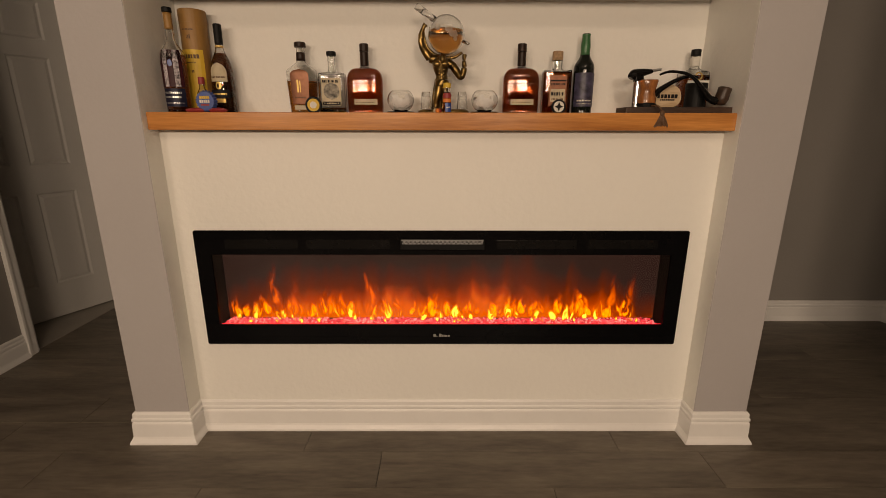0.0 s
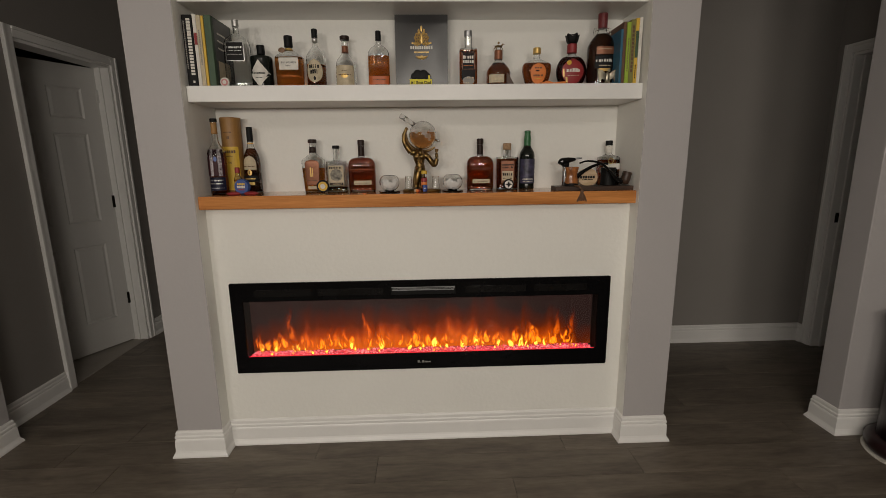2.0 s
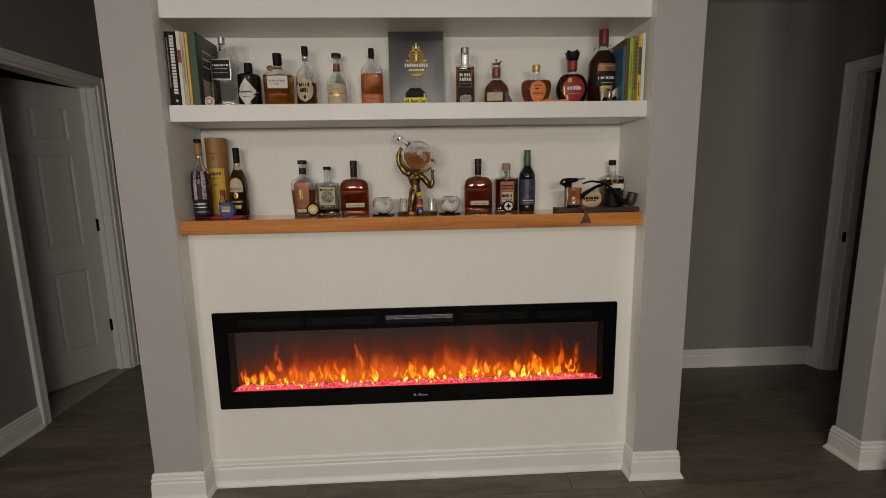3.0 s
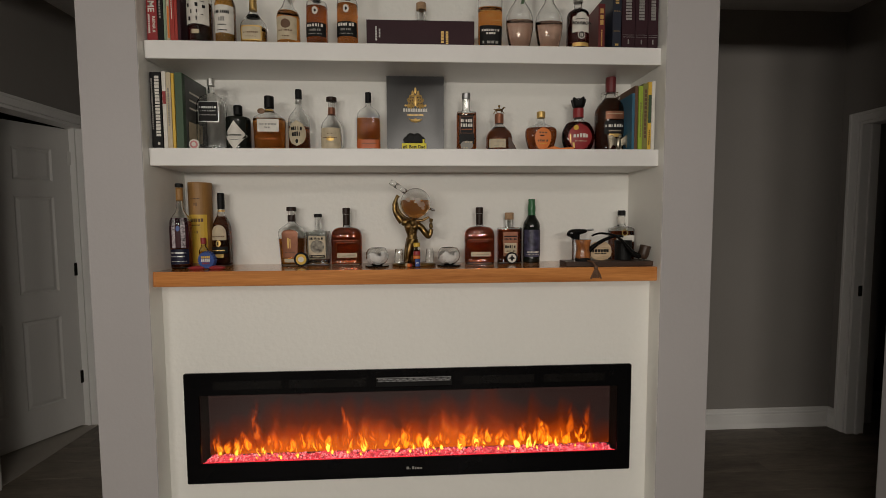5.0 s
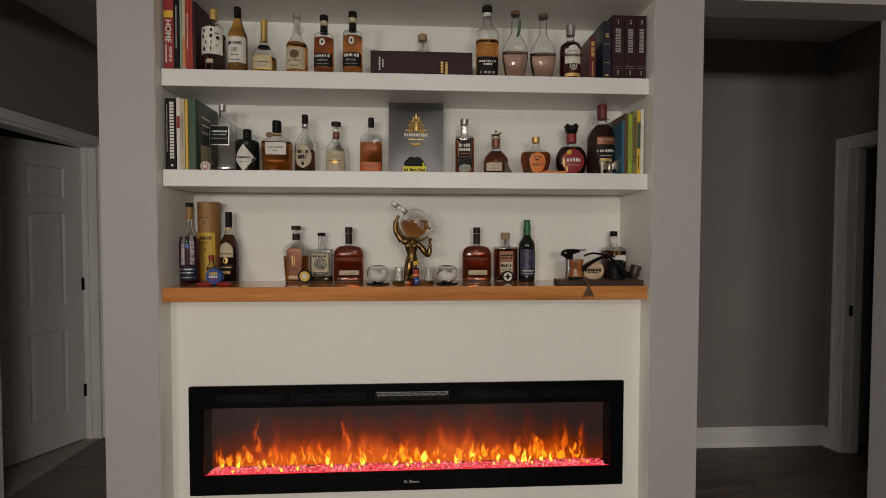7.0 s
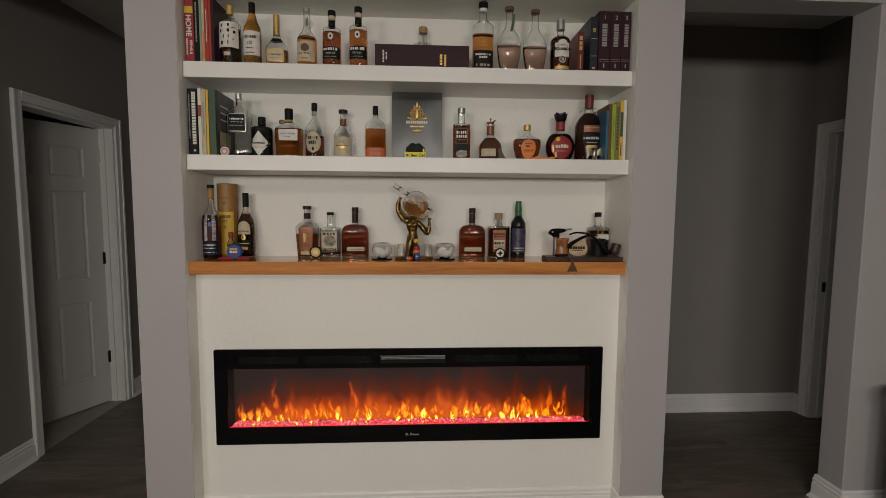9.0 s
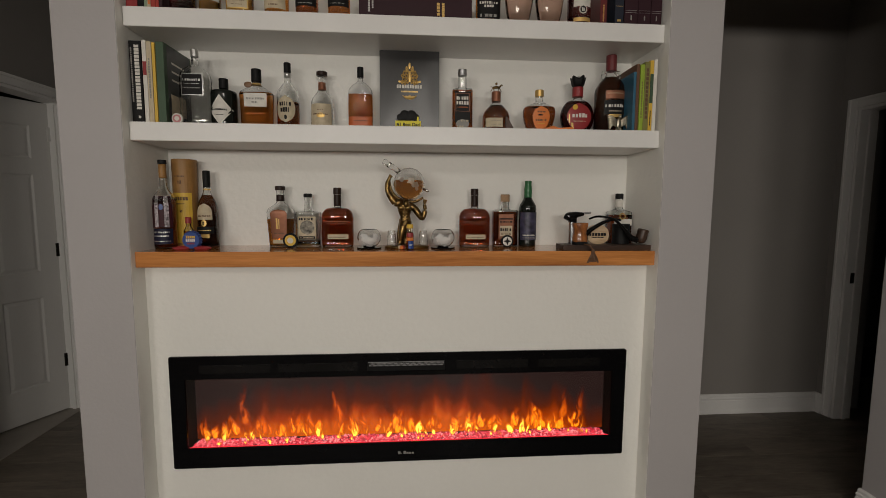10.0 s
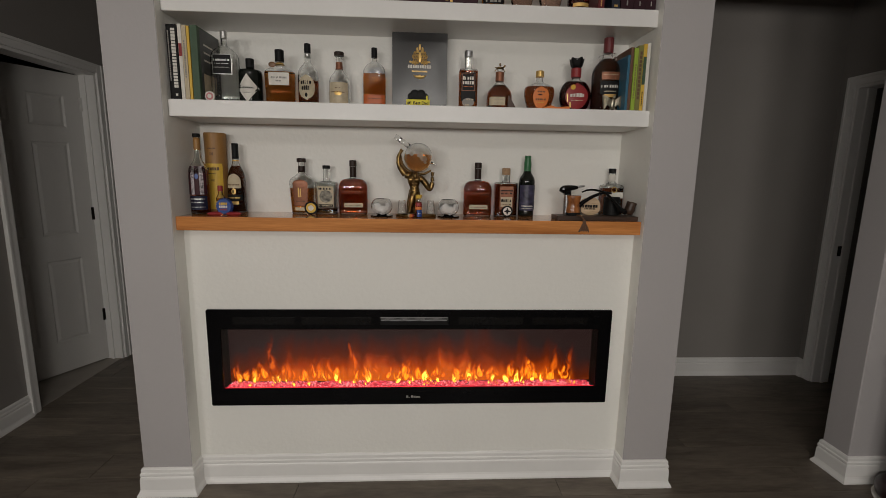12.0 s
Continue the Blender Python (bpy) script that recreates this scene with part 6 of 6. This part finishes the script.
bottle("tall clear bottle half full of amber whiskey, gold print", 0.316, 1.70, Z, 0.098, 0.301, [(0, 0.90), (0.02, 0.93), (0.4, 0.97), (0.60, 1), (0.66, 0.92), (0.72, 0.5), (0.76, 0.36), (1, 0.34)], None, 0.52, BOURBON, (BLACK_MATT, 0.92, 1.0, 0.42), depth=0.7, n=3,
       labels=[(INK, -0.92, 0.92, 0.03, 0.28, False)], words=[(WHITE, -0.75, 0.7, 0.205, 0.235, 8), (WHITE, -0.4, 0.4, 0.165, 0.195, 4), (GREY_INK, -0.7, 0.7, 0.05, 0.09, 4), (FOIL, -0.8, 0.8, 0.335, 0.345, 5), (FOIL, -0.8, 0.8, 0.46, 0.468, 4), (FOIL, -0.3, 0.3, 0.395, 0.41, 2)], neck=(WHITE, 0.86, 0.91), seed=48)
TEAR = [(0, 0.62), (0.02, 0.68), (0.15, 0.85), (0.32, 0.99), (0.42, 1), (0.54, 0.82), (0.64, 0.48), (0.70, 0.32), (0.96, 0.28), (1, 0.30)]
for x, h, sd in ((0.436, 0.287, 49), (0.555, 0.277, 50)):
    tp = bottle("clear teardrop bottle with a little rosy spirit and a dark cap", x, 1.705, Z, 0.110, h, TEAR, None, 0.40, PINK, (BROWN_INK, 0.94, 1.0, 0.34), depth=0.55, n=2.2, words=[(SILVER, -0.2, 0.2, 0.50, 0.515, 5)], seed=sd)
    if sd == 49:
        bm = box(0.002, 0.014, -0.020, -0.0185, 0.175, 0.250)
        bmesh.ops.subdivide_edges(bm, edges=bm.edges[:], cuts=4, use_grid_fill=True)
        for v in bm.verts:
            v.co.x += 0.008 * math.sin(v.co.z * 34)
            v.co.y += 0.003 * math.sin(v.co.z * 90)
        part("ribbon", bm, mat("green_ribbon", (0.045, 0.10, 0.035), 0.5), tp, "green paper strip round the neck")
bo = bottle("dark round bourbon bottle with a white crest label", 0.671, 1.70, Z, 0.088, 0.236, [(0, 0.95), (0.02, 1), (0.55, 1), (0.63, 0.9), (0.68, 0.55), (0.71, 0.36), (1, 0.34)], None, 0.66, WINE, (SILVER, 0.80, 1.0, 0.40),
            labels=[(WHITE, -0.72, 0.72, 0.26, 0.52, False), (WHITE, -0.45, 0.45, 0.46, 0.58, True), (FOIL, -0.7, 0.7, 0.03, 0.09, False), (WHITE, -0.32, 0.32, 0.14, 0.28, True), (INK, -0.25, 0.25, 0.155, 0.265, True)], words=[(INK, -0.5, 0.5, 0.46, 0.475, 8), (WHITE, -0.12, 0.12, 0.18, 0.24, 2)], seed=51)
text_mesh("BOURBON", 0.0155, INK, bo, Matrix.Translation((0, -0.0465, 0.093)) @ FRONT)
book(0.748, 0.026, 0.180, 1.68, Z, mat("wine_leather", (0.12, 0.012, 0.014), 0.4, vary=0.2), 0.16, "small wine-red book with gilt spine", [(FOIL, 0.25, 0.75, 0.55, 0.92, 3), (FOIL, 0.4, 0.6, 0.1, 0.45, 9)])
book(0.797, 0.034, 0.238, 1.66, Z, mat("navy_leather", (0.012, 0.016, 0.03), 0.4, vary=0.2), 0.19, "tall navy leather-bound book", [(FOIL, 0.3, 0.7, 0.72, 0.80, 2), (FOIL, 0.1, 0.9, 0.60, 0.61, 1), (FOIL, 0.1, 0.9, 0.28, 0.29, 1), (FOIL, 0.3, 0.7, 0.05, 0.09, 1)])
for i, (x, w) in enumerate(((0.835, 0.052), (0.889, 0.049), (0.940, 0.041))):
    bb = book(x, w, 0.264, 1.66, Z, MAROON, 0.20, "dark plum numbered volume of a bound set", [(SILVER, 0.28, 0.72, 0.42, 0.80, 9), (SILVER, 0.06, 0.94, 0.20, 0.205, 1), (SILVER, 0.06, 0.94, 0.17, 0.175, 1), (SILVER, 0.45, 0.55, 0.07, 0.16, 1)])
    tagged(bb, "", "", "numbered volumes")
    text_mesh(str(i + 1), 0.024, SILVER, bb, Matrix.Translation((w / 2, -0.0008, 0.236)) @ FRONT)

# ---- dark round-footed stand beyond the east wall end ----
fs = thing("round_stand", "dark mahogany round-footed stand on a pale floor pad", "stand", 2.30, 1.40, 0)
part("floor_pad", loft([(0.0, 0.185, 0.185, 2), (0.006, 0.187, 0.187, 2), (0.008, 0.18, 0.18, 2)], 40), WHITE, fs, "pale round floor pad")
part("foot", loft([(0.008, 0.165, 0.165, 2), (0.025, 0.178, 0.178, 2), (0.045, 0.182, 0.182, 2), (0.068, 0.178, 0.178, 2), (0.080, 0.155, 0.155, 2)], 40), MAHOGANY, fs, "turned mahogany foot", smooth=True)
part("drum", loft([(0.08, 0.140, 0.140, 2), (0.30, 0.140, 0.140, 2), (0.62, 0.142, 0.142, 2), (0.66, 0.165, 0.165, 2), (0.68, 0.165, 0.165, 2)], 40), MAHOGANY, fs, smooth=True)

# ---- floor planks ----
rng = random.Random(17)
PW, PL = 0.18, 1.22
shapes = {}
for i in range(22):
    y0 = -0.62 + i * PW
    x0 = -4.8 - rng.uniform(0, PL)
    while x0 < 4.85:
        a, b = max(x0, -4.88), min(x0 + PL, 4.88)
        if b - a > 0.05 and not (a < WX - 0.05 and b < WX - 0.05 and y0 > 1.7):
            if y0 > 1.74:
                a = max(a, WX - 0.115)
            key = round(b - a, 3)
            if key not in shapes:
                L, hw, g = (b - a) / 2, PW / 2, 0.0006
                me = bpy.data.meshes.new("plank")
                e = 0.0013
                vs = [(-L + g, -hw + g, -0.003), (L - g, -hw + g, -0.003), (L - g, hw - g, -0.003), (-L + g, hw - g, -0.003), (-L + e, -hw + e, 0), (L - e, -hw + e, 0), (L - e, hw - e, 0), (-L + e, hw - e, 0)]
                me.from_pydata(vs, [], [(4, 5, 6, 7), (0, 1, 5, 4), (1, 2, 6, 5), (2, 3, 7, 6), (3, 0, 4, 7)])
                me.materials.append(FLOOR_WOOD)
                shapes[key] = me
            pl = new("plank", shapes[key])
            pl.parent = scene.objects["floor"]
            pl.location = ((a + b) / 2, y0 + PW / 2, 0)
        x0 += PL

# the planks behind the camera, joined
verts, faces = [], []
for i in range(27):
    y0 = -5.48 + i * PW
    x0 = -4.8 - rng.uniform(0, PL)
    while x0 < 4.85:
        a, b = max(x0, -4.88) + 0.0007, min(x0 + PL, 4.88) - 0.0007
        if b > a:
            k = len(verts)
            verts += [(a, y0 + 0.0007, 0), (b, y0 + 0.0007, 0), (b, y0 + PW - 0.0007, 0), (a, y0 + PW - 0.0007, 0)]
            faces.append((k, k + 1, k + 2, k + 3))
        x0 += PL
me = bpy.data.meshes.new("planks_behind")
me.from_pydata(verts, [], faces)
me.materials.append(FLOOR_WOOD)
pb = new("planks_behind", me)
pb.parent = scene.objects["floor"]
tagged(pb, "", "", "", "stuff")
